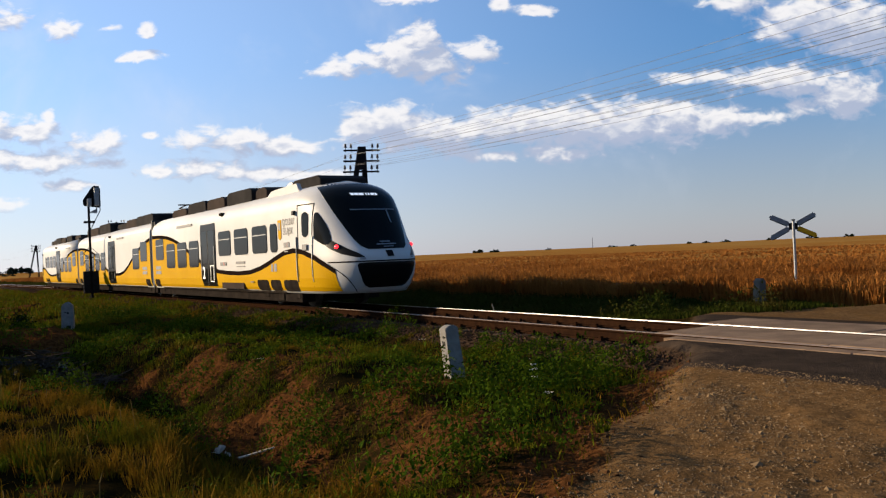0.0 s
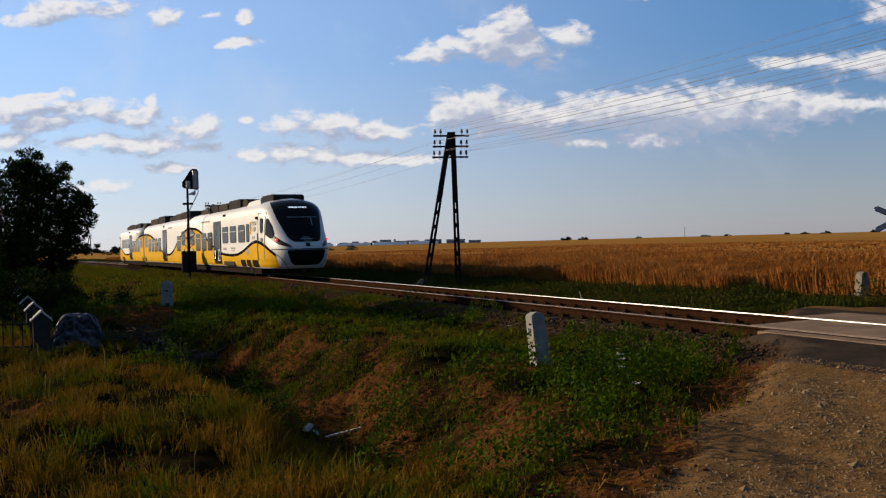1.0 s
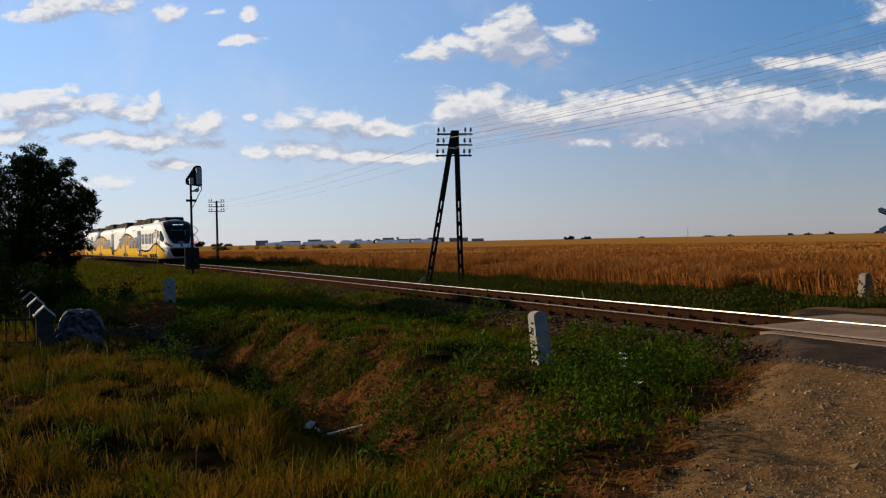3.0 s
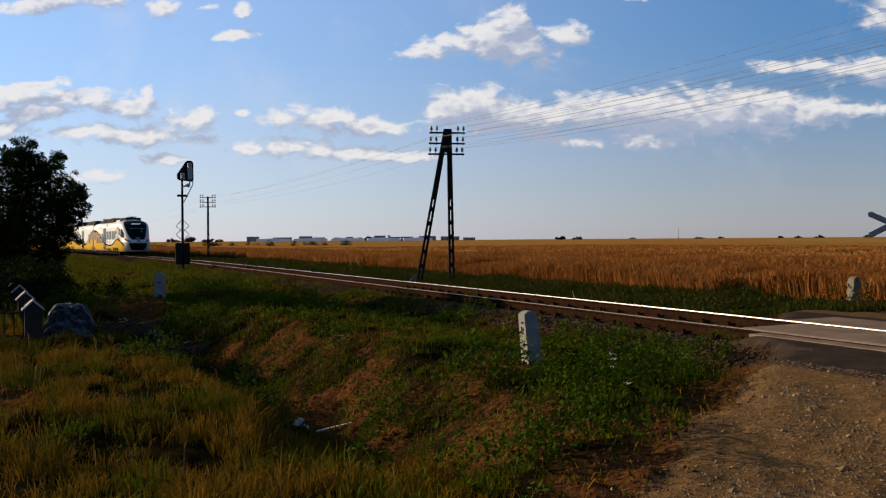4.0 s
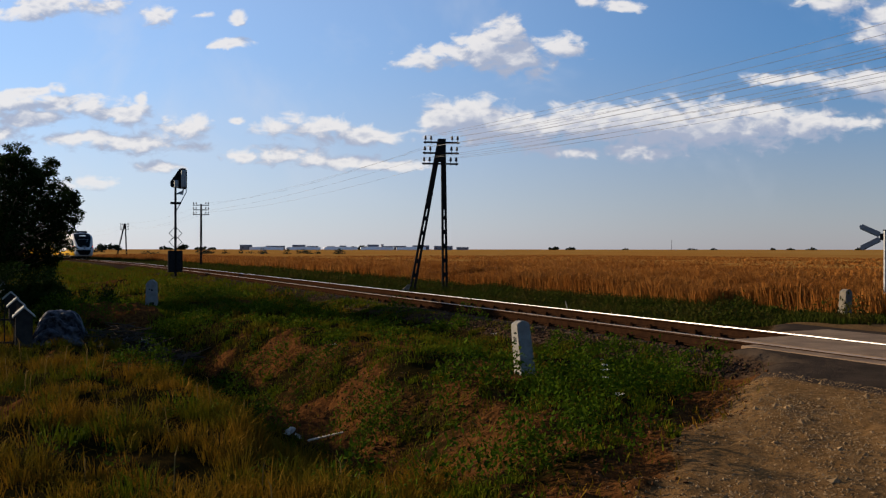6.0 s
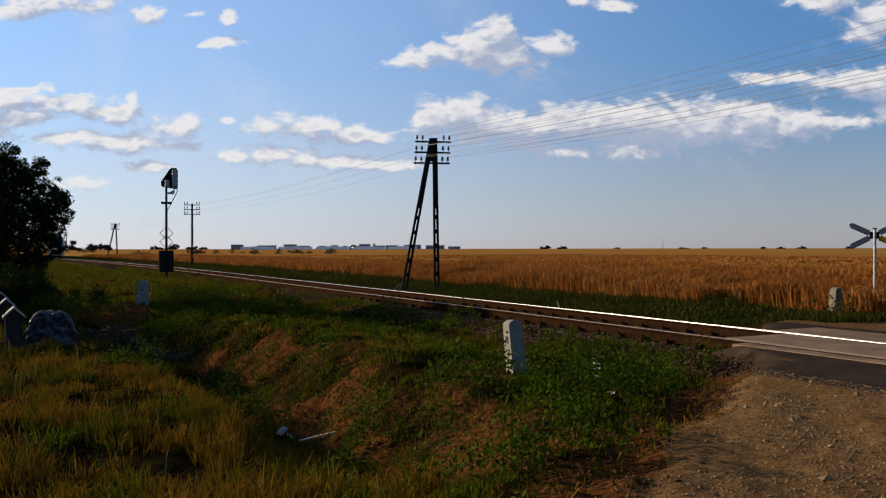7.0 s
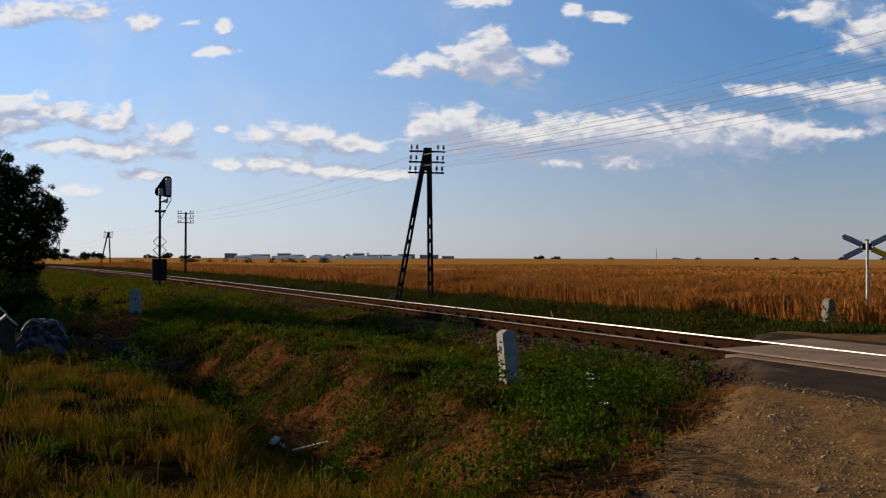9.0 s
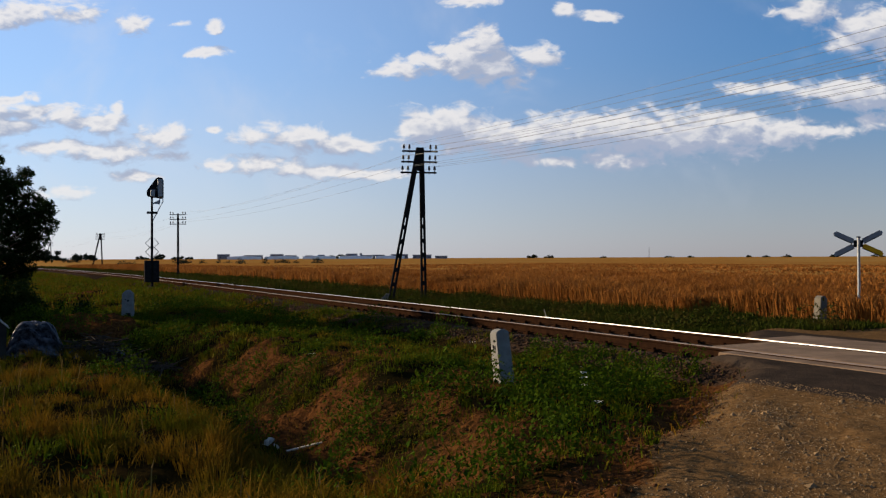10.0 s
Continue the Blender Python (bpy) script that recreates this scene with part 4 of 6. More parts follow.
def make_train():
    top = thing("passenger_train", Matrix.Identity(4), "white and yellow three-car electric passenger train with red tail lights", "train")
    shell = train_shell()
    for f in shell.faces:
        f.smooth = True
    front = part("end_car_body", shell, WHITE, top)
    rear = new("end_car_body", front.data)
    rear.parent, rear.matrix_local = top, pose(T_LEN, 0, 0, 0, 0, 180)
    bm = bmesh.new()
    rows = [[bm.verts.new((x, s * half_w(z), z)) for z in HEIGHTS for s in (1,)] + [bm.verts.new((x, -half_w(z), z)) for z in HEIGHTS[::-1]] for x in (20.35, 30.1, 39.85)]
    n = len(rows[0])
    for a, b in zip(rows, rows[1:]):
        for k in range(n):
            bm.faces.new((a[k], a[(k + 1) % n], b[(k + 1) % n], b[k]))
    bm.faces.new(rows[0]), bm.faces.new(rows[-1][::-1])
    part("middle_car_body", bm, WHITE, top)
    for x in (20.1, T_LEN - 20.1):
        part("gangway", boxes(((x - 0.3, -1.30, 0.55), (x + 0.3, 1.30, 3.35)), ((x - 0.1, -1.36, 0.5), (x + 0.1, 1.36, 3.42))), RUBBER, top, "black rubber gangway bellows")
    for x0, x1 in ((0.98, 19.85), (20.35, 39.85), (40.35, T_LEN - 0.98)):
        y_of = (lambda x, z: side_y(x, z)) if x0 < 1.5 else ((lambda x, z: side_y(T_LEN - x, z)) if x1 > 50 else (lambda x, z: half_w(z)))
        yel, line = livery(x0, x1, y_of)
        part("yellow_livery", yel, YELLOW, top, "yellow lower livery field")
        part("livery_line", line, LIVERY_LINE, top, "dark wavy livery line")
    # windows and doors of the lit side
    spots = [(4.44, 5.00, 1.62, 2.46), (5.30, 6.60, 1.62, 2.46), (7.05, 8.38, 1.62, 2.46), (8.80, 10.12, 1.62, 2.46), (12.62, 13.90, 1.26, 2.26), (14.30, 15.62, 1.26, 2.26), (16.02, 17.34, 1.26, 2.26), (17.85, 19.2, 1.62, 2.52)]
    mid = [(20.95, 22.25, 1.62, 2.52), (22.55, 23.95, 1.26, 2.26), (30.95, 32.2, 1.26, 2.26), (32.6, 33.9, 1.26, 2.26), (34.3, 35.6, 1.26, 2.26), (36.0, 37.3, 1.26, 2.26), (37.9, 39.2, 1.62, 2.52)]
    for k, (x0, x1, z0, z1) in enumerate(spots + mid + [(T_LEN - b, T_LEN - a, c, d) for a, b, c, d in spots]):
        win = side_panel("window", x0, x1, z0, z1, TRAIN_GLASS, top, 0.022, 0.10)
        if k not in (0, 8):
            part("transom", boxes(((x0 + 0.04, 1.432, z1 - 0.30), (x1 - 0.04, 1.446, z1 - 0.275))), GREY_STEEL, win)
    for x0, x1 in ((10.5, 12.3), (28.2, 30.0), (T_LEN - 12.3, T_LEN - 10.5)):
        door = side_panel("door", x0, x1, 0.56, 2.80, TRAIN_BLACK, top, 0.024, 0.05, label="dark double sliding door")
        for a, b in ((x0 + 0.12, (x0 + x1) / 2 - 0.06), ((x0 + x1) / 2 + 0.06, x1 - 0.12)):
            part("pane", boxes(((a, 1.435, 1.35), (b, 1.449, 2.55))), TRAIN_GLASS, door)
            part("pane", boxes(((a, 1.435, 0.72), (b, 1.449, 1.2))), TRAIN_GLASS, door)
        part("leaf_gap", boxes((((x0 + x1) / 2 - 0.015, 1.435, 0.58), ((x0 + x1) / 2 + 0.015, 1.448, 2.62))), RUBBER, door)
        for a in (x0 + 0.09, x1 - 0.12):
            part("handrail", boxes(((a, 1.44, 0.8), (a + 0.03, 1.47, 2.0))), GREY_STEEL, door)
        if x0 < 11:
            lettering("2", x1 - 0.22, 1.02, 0.62, TEXT_PALE, door, 1.453, 0.01)
            for a, b, c, d in ((x0 + 0.2, x0 + 0.62, 0.72, 0.75), (x0 + 0.2, x0 + 0.62, 1.28, 1.31), (x0 + 0.2, x0 + 0.23, 0.72, 1.31), (x0 + 0.59, x0 + 0.62, 0.72, 1.31)):
                part("mark", boxes(((a, 1.446, c), (b, 1.455, d))), TEXT_PALE, door)
    # cab: side window, cab door and its trim
    for m in (None, pose(T_LEN, 0, 0, 0, 0, 180) @ Matrix.Diagonal((1, -1, 1, 1))):
        objs = []
        corner = patch(lambda z: float(np.interp(z, [1.74, 1.85, 2.05, 2.3, 2.62], [1.28, 1.22, 1.32, 1.50, 1.84])), lambda z: float(np.interp(z, [1.74, 1.9, 2.3, 2.56, 2.62], [1.50, 1.93, 1.97, 1.97, 1.94])), 1.74, 2.62, 10, 8, on_side, (-0.006, 0.012, 0), 1)
        objs.append(part("cab_side_window", corner, TRAIN_GLASS, top))
        objs.append(side_panel("cab_door_window", 2.22, 2.58, 1.98, 2.66, TRAIN_GLASS, top, 0.014, 0.12, cols=4))
        for a, b in ((2.02, 2.045), (2.84, 2.865)):
            objs.append(part("door_seam", patch(lambda z: a, lambda z: b, 0.62, 2.86, 8, 1, on_side, (0, 0.01, 0), 1), UNDER, top))
        objs.append(part("door_seam", patch(lambda z: 2.02, lambda z: 2.865, 2.86, 2.885, 1, 8, on_side, (0, 0.01, 0), 1), UNDER, top))
        objs.append(part("grab_rail", patch(lambda z: 2.93, lambda z: 2.952, 0.75, 2.0, 6, 1, on_side, (0, 0.04, 0), 1), GREY_STEEL, top))
        objs.append(part("grab_rail", patch(lambda z: 1.985, lambda z: 2.005, 0.75, 2.0, 6, 1, on_side, (0, 0.025, 0), 1), GREY_STEEL, top))
        objs.append(part("rear_camera", boxes(((2.95, 1.40, 2.62), (3.10, 1.50, 2.74))), RUBBER, top, "", 0.02))
        if m:
            for o in objs:
                o.matrix_local = m
    # faces of the two ends
    for m in (None, pose(T_LEN, 0, 0, 0, 0, 180)):
        objs = []
        wl = lambda z: float(np.interp(z, [1.56, 1.62, 1.8, 2.1, 2.6, 3.05, 3.32, 3.44], [0.52, 0.64, 0.74, 0.84, 0.98, 1.05, 1.00, 0.76]))
        ws = patch(lambda z: -wl(z), wl, 1.56, 3.44, 22, 22, on_front, (-0.012, 0, 0.006), 0)
        screen = part("windscreen", ws, TRAIN_GLASS, top, "black wrap-around windscreen")
        objs.append(screen)
        kids = [part("destination_display", patch(lambda z: -0.44, lambda z: 0.44, 3.02, 3.12, 2, 8, on_front, (-0.022, 0, 0.012), 0), TRAIN_BLACK, screen)]
        for a, b in ((-0.40, -0.34), (-0.31, -0.20), (-0.16, -0.12), (-0.08, -0.04), (0.02, 0.16), (0.18, 0.30), (0.32, 0.40)):
            kids.append(part("display_mark", patch(lambda z: a, lambda z: b, 3.04, 3.10, 1, 3, on_front, (-0.028, 0, 0.016), 0), DISPLAY, screen))
        kids.append(part("sun_blind", patch(lambda z: -0.78, lambda z: 0.60, 2.62, 2.645, 1, 12, on_front, (-0.020, 0, 0.010), 0), GREY_STEEL, screen))
        kids.append(part("wiper", patch(lambda z: -0.44 - 0.02, lambda z: -0.44 + 0.02, 2.25, 2.60, 5, 1, on_front, (-0.03, 0, 0.014), 0), GREY_STEEL, screen))
        for a, b, c, d in ((-0.30, 0.26, 1.66, 1.69), (-0.20, 0.10, 1.60, 1.62), (-0.16, 0.14, 1.73, 1.76)):
            kids.append(part("mark", patch(lambda z: a, lambda z: b, c, d, 1, 6, on_front, (-0.02, 0, 0.012), 0), GREY_STEEL, screen))
        for sgn in (-1, 1):
            inner = lambda z: float(np.interp(z, [1.36, 1.45, 1.6, 1.8, 1.98], [0.66, 0.74, 0.94, 1.12, 1.20]))
            outer = lambda z: float(np.interp(z, [1.36, 1.45, 1.6, 1.8, 1.98], [0.82, 1.06, 1.20, 1.275, 1.285]))
            hl = patch((lambda z: inner(z)) if sgn > 0 else (lambda z: -outer(z)), (lambda z: outer(z)) if sgn > 0 else (lambda z: -inner(z)), 1.36, 1.98, 12, 10, on_front, (-0.012, sgn * 0.006, 0), 0)
            lampcase = part("headlight", hl, TRAIN_BLACK, top, "black slanted headlamp cluster")
            objs.append(lampcase)
            if m is None:
                bm = bmesh.new()
                c = Vector(on_front(sgn * 1.10, 1.66)) + Vector((-0.02, sgn * 0.012, 0))
                bmesh.ops.create_uvsphere(bm, u_segments=14, v_segments=8, radius=0.06, matrix=Matrix.Translation(c))
                kids.append(part("tail_lamp", bm, TAIL_RED, lampcase, "glowing red tail lamp"))
        gl = lambda z: float(np.interp(z, [0.56, 0.62, 0.72, 1.0, 1.16, 1.22], [0.48, 0.60, 0.68, 0.80, 0.84, 0.80]))
        objs.append(part("coupler_cover", patch(lambda z: -gl(z), gl, 0.56, 1.22, 10, 16, on_front, (-0.010, 0, 0), 0), TRAIN_BLACK, top, "black coupler opening"))
        objs.append(part("bumper_lip", patch(lambda z: -1.34, lambda z: 1.34, 1.235, 1.27, 2, 26, on_front, (-0.016, 0, 0), 0), UNDER, top))
        objs.append(part("coupler_socket", patch(lambda z: -0.09, lambda z: 0.09, 1.36, 1.52, 4, 3, on_front, (-0.02, 0, 0), 0), TRAIN_BLACK, top))
        for sgn in (-1, 1):
            objs.append(part("fog_lamp", patch(lambda z: sgn * 0.72 - 0.06, lambda z: sgn * 0.72 + 0.06, 1.30, 1.36, 2, 3, on_front, (-0.018, 0, 0), 0), GREY_STEEL, top))
            objs.append(part("bumper_seam", patch(lambda z: sgn * (1.30 - (1.24 - z) * 0.75) - 0.008, lambda z: sgn * (1.30 - (1.24 - z) * 0.75) + 0.008, 0.46, 1.24, 8, 1, on_front, (-0.012, 0, 0), 0), UNDER, top))
        if m:
            for o in objs:
                o.matrix_local = m
    # roof equipment
    rnd = random.Random(12)
    def kit(x0, x1, w, z0, z1, mat, cut=0.25):
        for a, ln in ((x0, x1 - x0),):
            out = [(a, z0), (a + ln, z0), (a + ln, z1 - 0.1), (a + ln - cut, z1), (a + cut, z1), (a, z1 - 0.1)]
            part("roof_unit", prism(out, -w, w, "y"), mat, top, "", 0.02)
    for flip in (False, True):
        for x0, x1, w, z1, mat in ((2.75, 4.9, 0.72, 3.74, ROOF_KIT), (5.2, 5.9, 0.5, 3.78, GREY_STEEL), (6.3, 7.3, 1.0, 3.72, ROOF_KIT_2), (7.6, 10.2, 1.04, 3.80, ROOF_KIT), (10.5, 12.6, 1.04, 3.74, ROOF_KIT_2), (12.9, 15.3, 1.02, 3.78, ROOF_KIT), (16.0, 18.2, 0.9, 3.70, ROOF_KIT_2)):
            a, b = (T_LEN - x1, T_LEN - x0) if flip else (x0, x1)
            kit(a, b, w, 3.36, z1, mat)
    for x0, x1, w, z1, mat in ((21.2, 24.6, 1.04, 3.82, ROOF_KIT), (25.0, 27.4, 0.95, 3.80, ROOF_KIT_2), (28.0, 30.6, 0.8, 3.72, ROOF_KIT), (31.2, 34.5, 1.04, 3.90, ROOF_KIT), (35.0, 38.8, 1.0, 3.84, ROOF_KIT_2)):
        kit(x0, x1, w, 3.36, z1, mat)
    fairing = prism([(3.3, 3.2), (6.4, 3.2), (5.6, 3.50), (3.6, 3.56)], 0.98, 1.10, "y")
    part("roof_fairing", fairing, WHITE, top)
    bm = bmesh.new()
    for sy in (-0.5, 0.5):
        bar(bm, (17.0, sy, 3.70), (18.6, sy, 3.84), 0.04, 0.04), bar(bm, (18.6, sy, 3.84), (17.4, sy, 3.92), 0.04, 0.04)
    bar(bm, (17.4, -0.85, 3.92), (17.4, 0.85, 3.92), 0.07, 0.05)
    part("pantograph", bm, DARK_STEEL, top, "folded pantograph")
    for x in (9.6, 29.4, 49.6):
        part("gutter_box", boxes(((x, 1.34, 3.0), (x + 0.28, 1.45, 3.10))), UNDER, top)
    # underframe
    for x0, x1 in ((3.2, 19.6), (20.6, 39.6), (40.6, T_LEN - 3.2)):
        part("underframe", boxes(((x0, -1.22, 0.16), (x1, 1.22, 0.44)), ((x0 + 1.0, -1.30, 0.40), (x1 - 1.0, 1.30, 0.52))), UNDER, top)
    part("skirt_vent", boxes(((7.6, 1.38, 0.50), (9.9, 1.425, 0.70))), ROOF_KIT_2, top, "brown ventilation grille")
    # flat black panels on the skirt, painted shade of the bogie openings
    for x, r in ((3.55, 0.55), (4.75, 0.42), (5.85, 0.5), (19.2, 0.42), (21.0, 0.42), (T_LEN - 21.0, 0.42), (T_LEN - 19.2, 0.42), (T_LEN - 5.85, 0.5), (T_LEN - 4.75, 0.42)):
        side_panel("bogie_shade_panel", x - r, x + r, 0.47, 0.80, UNDER, top, 0.016, 0.10, label="black panel standing for the shaded bogie opening")
    for x in (4.7, 20.1, T_LEN - 20.1, T_LEN - 4.7):
        bogie(x, WHEELS, top)
    # words and marks on the lit side
    lettering("DOLNY", 3.96, 2.45, 0.265, TEXT_DARK, top)
    lettering("\u015aL\u0104SK", 3.96, 2.19, 0.265, TEXT_DARK, top)
    part("coat_of_arms", prism([(4.08, 2.02), (4.20, 1.96), (4.32, 2.02), (4.34, 2.54), (4.06, 2.54)], 1.424, 1.434, "y"), YELLOW, top, "yellow shield")
    tagged(part("badge_mark", boxes(((4.13, 1.434, 2.24), (4.27, 1.440, 2.46))), TEXT_DARK, top), "dark mark on the shield")
    for x0, x1, z0, z1, mat in ((3.50, 3.92, 1.74, 1.88, TEXT_DARK), (3.62, 3.70, 1.74, 1.88, TEXT_RED), (3.6, 3.9, 1.60, 1.63, TEXT_DARK), (4.55, 4.75, 1.05, 1.28, TEXT_DARK), (4.85, 5.0, 1.05, 1.28, TEXT_DARK), (9.3, 10.0, 1.28, 1.40, TEXT_DARK), (9.5, 9.6, 1.28, 1.40, TEXT_RED),
                                (7.4, 8.3, 1.32, 1.40, TEXT_DARK), (7.4, 8.2, 1.22, 1.25, TEXT_DARK), (13.4, 15.6, 2.84, 2.93, TEXT_DARK), (26.0, 27.6, 2.84, 2.93, TEXT_DARK), (43.5, 45.2, 2.84, 2.93, TEXT_DARK), (6.6, 6.9, 0.72, 0.75, TEXT_DARK), (18.4, 19.3, 1.02, 1.16, TEXT_DARK), (18.4, 19.3, 1.22, 1.36, TEXT_DARK), (21.0, 21.9, 1.02, 1.16, TEXT_DARK), (21.0, 21.9, 1.22, 1.36, TEXT_DARK), (2.25, 2.55, 1.62, 1.78, TEXT_DARK)):
        part("mark", boxes(((x0, 1.424, z0), (x1, 1.438, z1))), mat, top)
    return top


train = make_train()


# ---- plants ----
RS = np.random.RandomState(21)


def in_view(x, y):
    """The part of the plan that lies before the eye."""
    return (y > 1.0) & (np.abs(x) < 0.66 * y + 1.2)


def scatter(u0, u1, s0, s1, per_m2, keep=None):
    n = int((u1 - u0) * (s1 - s0) * per_m2)
    u, s = RS.uniform(u0, u1, n), RS.uniform(s0, s1, n)
    if keep is not None:
        ok = RS.rand(n) < keep(u, s)
        u, s = u[ok], s[ok]
    x, y = to_xy(u, s)
    ok = in_view(x, y)
    return x[ok], y[ok], u[ok], s[ok]


def blades(name, x, y, z, h, w, lean, mat, label, category, head=None, away=None):
    """Upright tapered blades, bent over by lean; head: a wider ear at the top."""
    n = len(x)
    a, b = RS.uniform(0, math.tau, n), RS.uniform(0, math.tau, n)
    dx, dy = np.cos(a) * w / 2, np.sin(a) * w / 2
    b = b if away is None else away + RS.normal(0, 0.5, n)
    lx, ly = np.cos(b) * lean * h, np.sin(b) * lean * h
    k = 0.6 if head is None else 0.78
    wk = 0.75 if head is None else head
    v = np.empty((n, 5, 3))
    v[:, 0] = np.stack([x - dx, y - dy, z - 0.03], 1)
    v[:, 1] = np.stack([x + dx, y + dy, z - 0.03], 1)
    v[:, 2] = np.stack([x + lx * 0.35 - dx * wk, y + ly * 0.35 - dy * wk, z + h * k], 1)
    v[:, 3] = np.stack([x + lx * 0.35 + dx * wk, y + ly * 0.35 + dy * wk, z + h * k], 1)
    v[:, 4] = np.stack([x + lx, y + ly, z + h * (1 - 0.25 * lean)], 1)
    f = np.array([[0, 1, 3], [0, 3, 2], [2, 3, 4]])[None] + 5 * np.arange(n)[:, None, None]
    ob = part(name, many(name, v.reshape(-1, 3), f.reshape(-1, 3), 3), mat)
    return tagged(ob, label, category, kind="stuff")


def leaves_at(c, size, flat=0.5, droop=0.2):
    """Diamond leaves round the points c (n, 3): verts and faces."""
    n = len(c)
    a = RS.uniform(0, math.tau, n)
    el = RS.normal(0, flat, n) - droop
    d = np.stack([np.cos(a) * np.cos(el), np.sin(a) * np.cos(el), np.sin(el)], 1)
    sd = np.stack([-np.sin(a), np.cos(a), RS.normal(0, 0.5, n)], 1)
    sd /= np.linalg.norm(sd, axis=1)[:, None]
    size = np.broadcast_to(size, n)[:, None]
    v = np.stack([c, c + d * size * 0.5 + sd * size * 0.28, c + d * size, c + d * size * 0.5 - sd * size * 0.28], 1)
    f = np.array([[0, 1, 2], [0, 2, 3]])[None] + 4 * np.arange(n)[:, None, None]
    return v.reshape(-1, 3), f.reshape(-1, 3)


def gz(u, s):
    return ground_z(u, s)


def tufts(name, u, s, r, h, per, size, mat, label, category):
    """Small domes of leaves round the plan points (u, s): r wide, h high, per leaves each."""
    n = len(u)
    d = RS.normal(0, 1, (n, per, 3))
    d /= np.linalg.norm(d, axis=2)[..., None]
    d[..., 2] = np.abs(d[..., 2])
    d *= (RS.rand(n, per) ** 0.35)[..., None] * RS.uniform(0.75, 1.2, (n, per))[..., None]
    pu, ps = (u[:, None] + d[..., 0] * r[:, None]).ravel(), (s[:, None] + d[..., 1] * r[:, None]).ravel()
    ok = gravel_at(pu, ps) < 0.5
    pu, ps, dz = pu[ok], ps[ok], (d[..., 2] * h[:, None]).ravel()[ok]
    px, py = to_xy(pu, ps)
    v, f = leaves_at(np.stack([px, py, gz(pu, ps) + dz], 1), RS.uniform(0.55, 1.3, len(pu)) * size, 0.7, 0.0)
    return tagged(part(name, many(name, v, f, 3), mat), label, category, kind="stuff")


def tussocks(name, u, s, r, h, per, w, mat, label):
    """Bunches of arching blades round the plan points (u, s)."""
    n = len(u)
    a, q = RS.uniform(0, math.tau, (n, per)), np.sqrt(RS.rand(n, per))
    x0, y0 = to_xy(u, s)
    x, y = (x0[:, None] + np.cos(a) * q * r[:, None]).ravel(), (y0[:, None] + np.sin(a) * q * r[:, None]).ravel()
    hh = (h[:, None] * RS.uniform(0.55, 1.1, (n, per)) * (1.05 - 0.45 * q)).ravel()
    z = gz(*to_uv(x, y))
    return blades(name, x, y, z, hh, RS.uniform(0.6, 1.3, len(x)) * w, (0.15 + 0.75 * q).ravel() * RS.uniform(0.6, 1.3, len(x)), mat, label, "grass", None, a.ravel())


def bare(u, s):
    """Where nothing grows: road, ballast, bare earth."""
    return np.clip(1 - 1.15 * dirt_at(u, s), 0.03, 1) * np.clip(1 - 1.3 * gravel_at(u, s), 0.0, 1)


# short green verge between road and track
def verge_keep(u, s):
    near_post = step(np.hypot((u + 4.7) / 0.9, (s - 9.6) / 0.6), 0.6, 1.1)
    near_post = near_post * step(np.hypot(u + 5.1, s - 10.1), 0.5, 1.0)
    return bare(u, s) * (0.05 + 0.95 * near_post) * np.clip(0.42 + 1.3 * lumps(u, s, 1.3) + 1.3 * lumps(u + 70, s, 0.35), 0.03, 1)


x, y, u, s = scatter(-8.6, -1.25, 2.5, 30, 520, verge_keep)
h = RS.uniform(0.03, 0.10, len(x)) * (1 + 1.0 * (lumps(u, s, 1.6) > 0.12) + 1.2 * np.clip(lumps(u + 70, s, 0.35), 0, 1))
blades("verge_grass", x, y, gz(u, s), h, RS.uniform(0.006, 0.014, len(x)), RS.uniform(0.1, 1.0, len(x)), GRASS, "short green verge grass beside the track", "grass")
x, y, u, s = scatter(-8.4, -1.9, 3.5, 16, 22, verge_keep)
tussocks("grass_tussocks", u, s, RS.uniform(0.05, 0.13, len(u)), RS.uniform(0.07, 0.19, len(u)), 44, 0.013, GRASS, "small tussocks of green verge grass")
x, y, u, s = scatter(-8.8, -1.7, 16, 32, 11, verge_keep)
tussocks("grass_tussocks", u, s, RS.uniform(0.08, 0.22, len(u)), RS.uniform(0.09, 0.24, len(u)), 40, 0.026, GRASS, "small tussocks of green verge grass")
x, y, u, s = scatter(-12, -1.5, 28, 75, 130, verge_keep)
blades("verge_grass", x, y, gz(u, s), RS.uniform(0.10, 0.28, len(x)), RS.uniform(0.03, 0.06, len(x)), RS.uniform(0.1, 0.8, len(x)), GRASS, "short green verge grass beside the track", "grass")
x, y, u, s = scatter(-14, -2.7, 75, 210, 22, None)
blades("verge_grass", x, y, gz(u, s), RS.uniform(0.15, 0.4, len(x)), RS.uniform(0.07, 0.14, len(x)), RS.uniform(0.1, 0.6, len(x)), GRASS, "short green verge grass beside the track", "grass")


# dry meadow on the near side of the hollow
def dry_keep(u, s):
    return bare(u, s) * np.clip(0.45 + 1.7 * lumps(u + 30, s, 0.9) + 1.8 * lumps(u + 80, s, 0.32), 0.02, 1) * step(u, -7.2, -7.9)


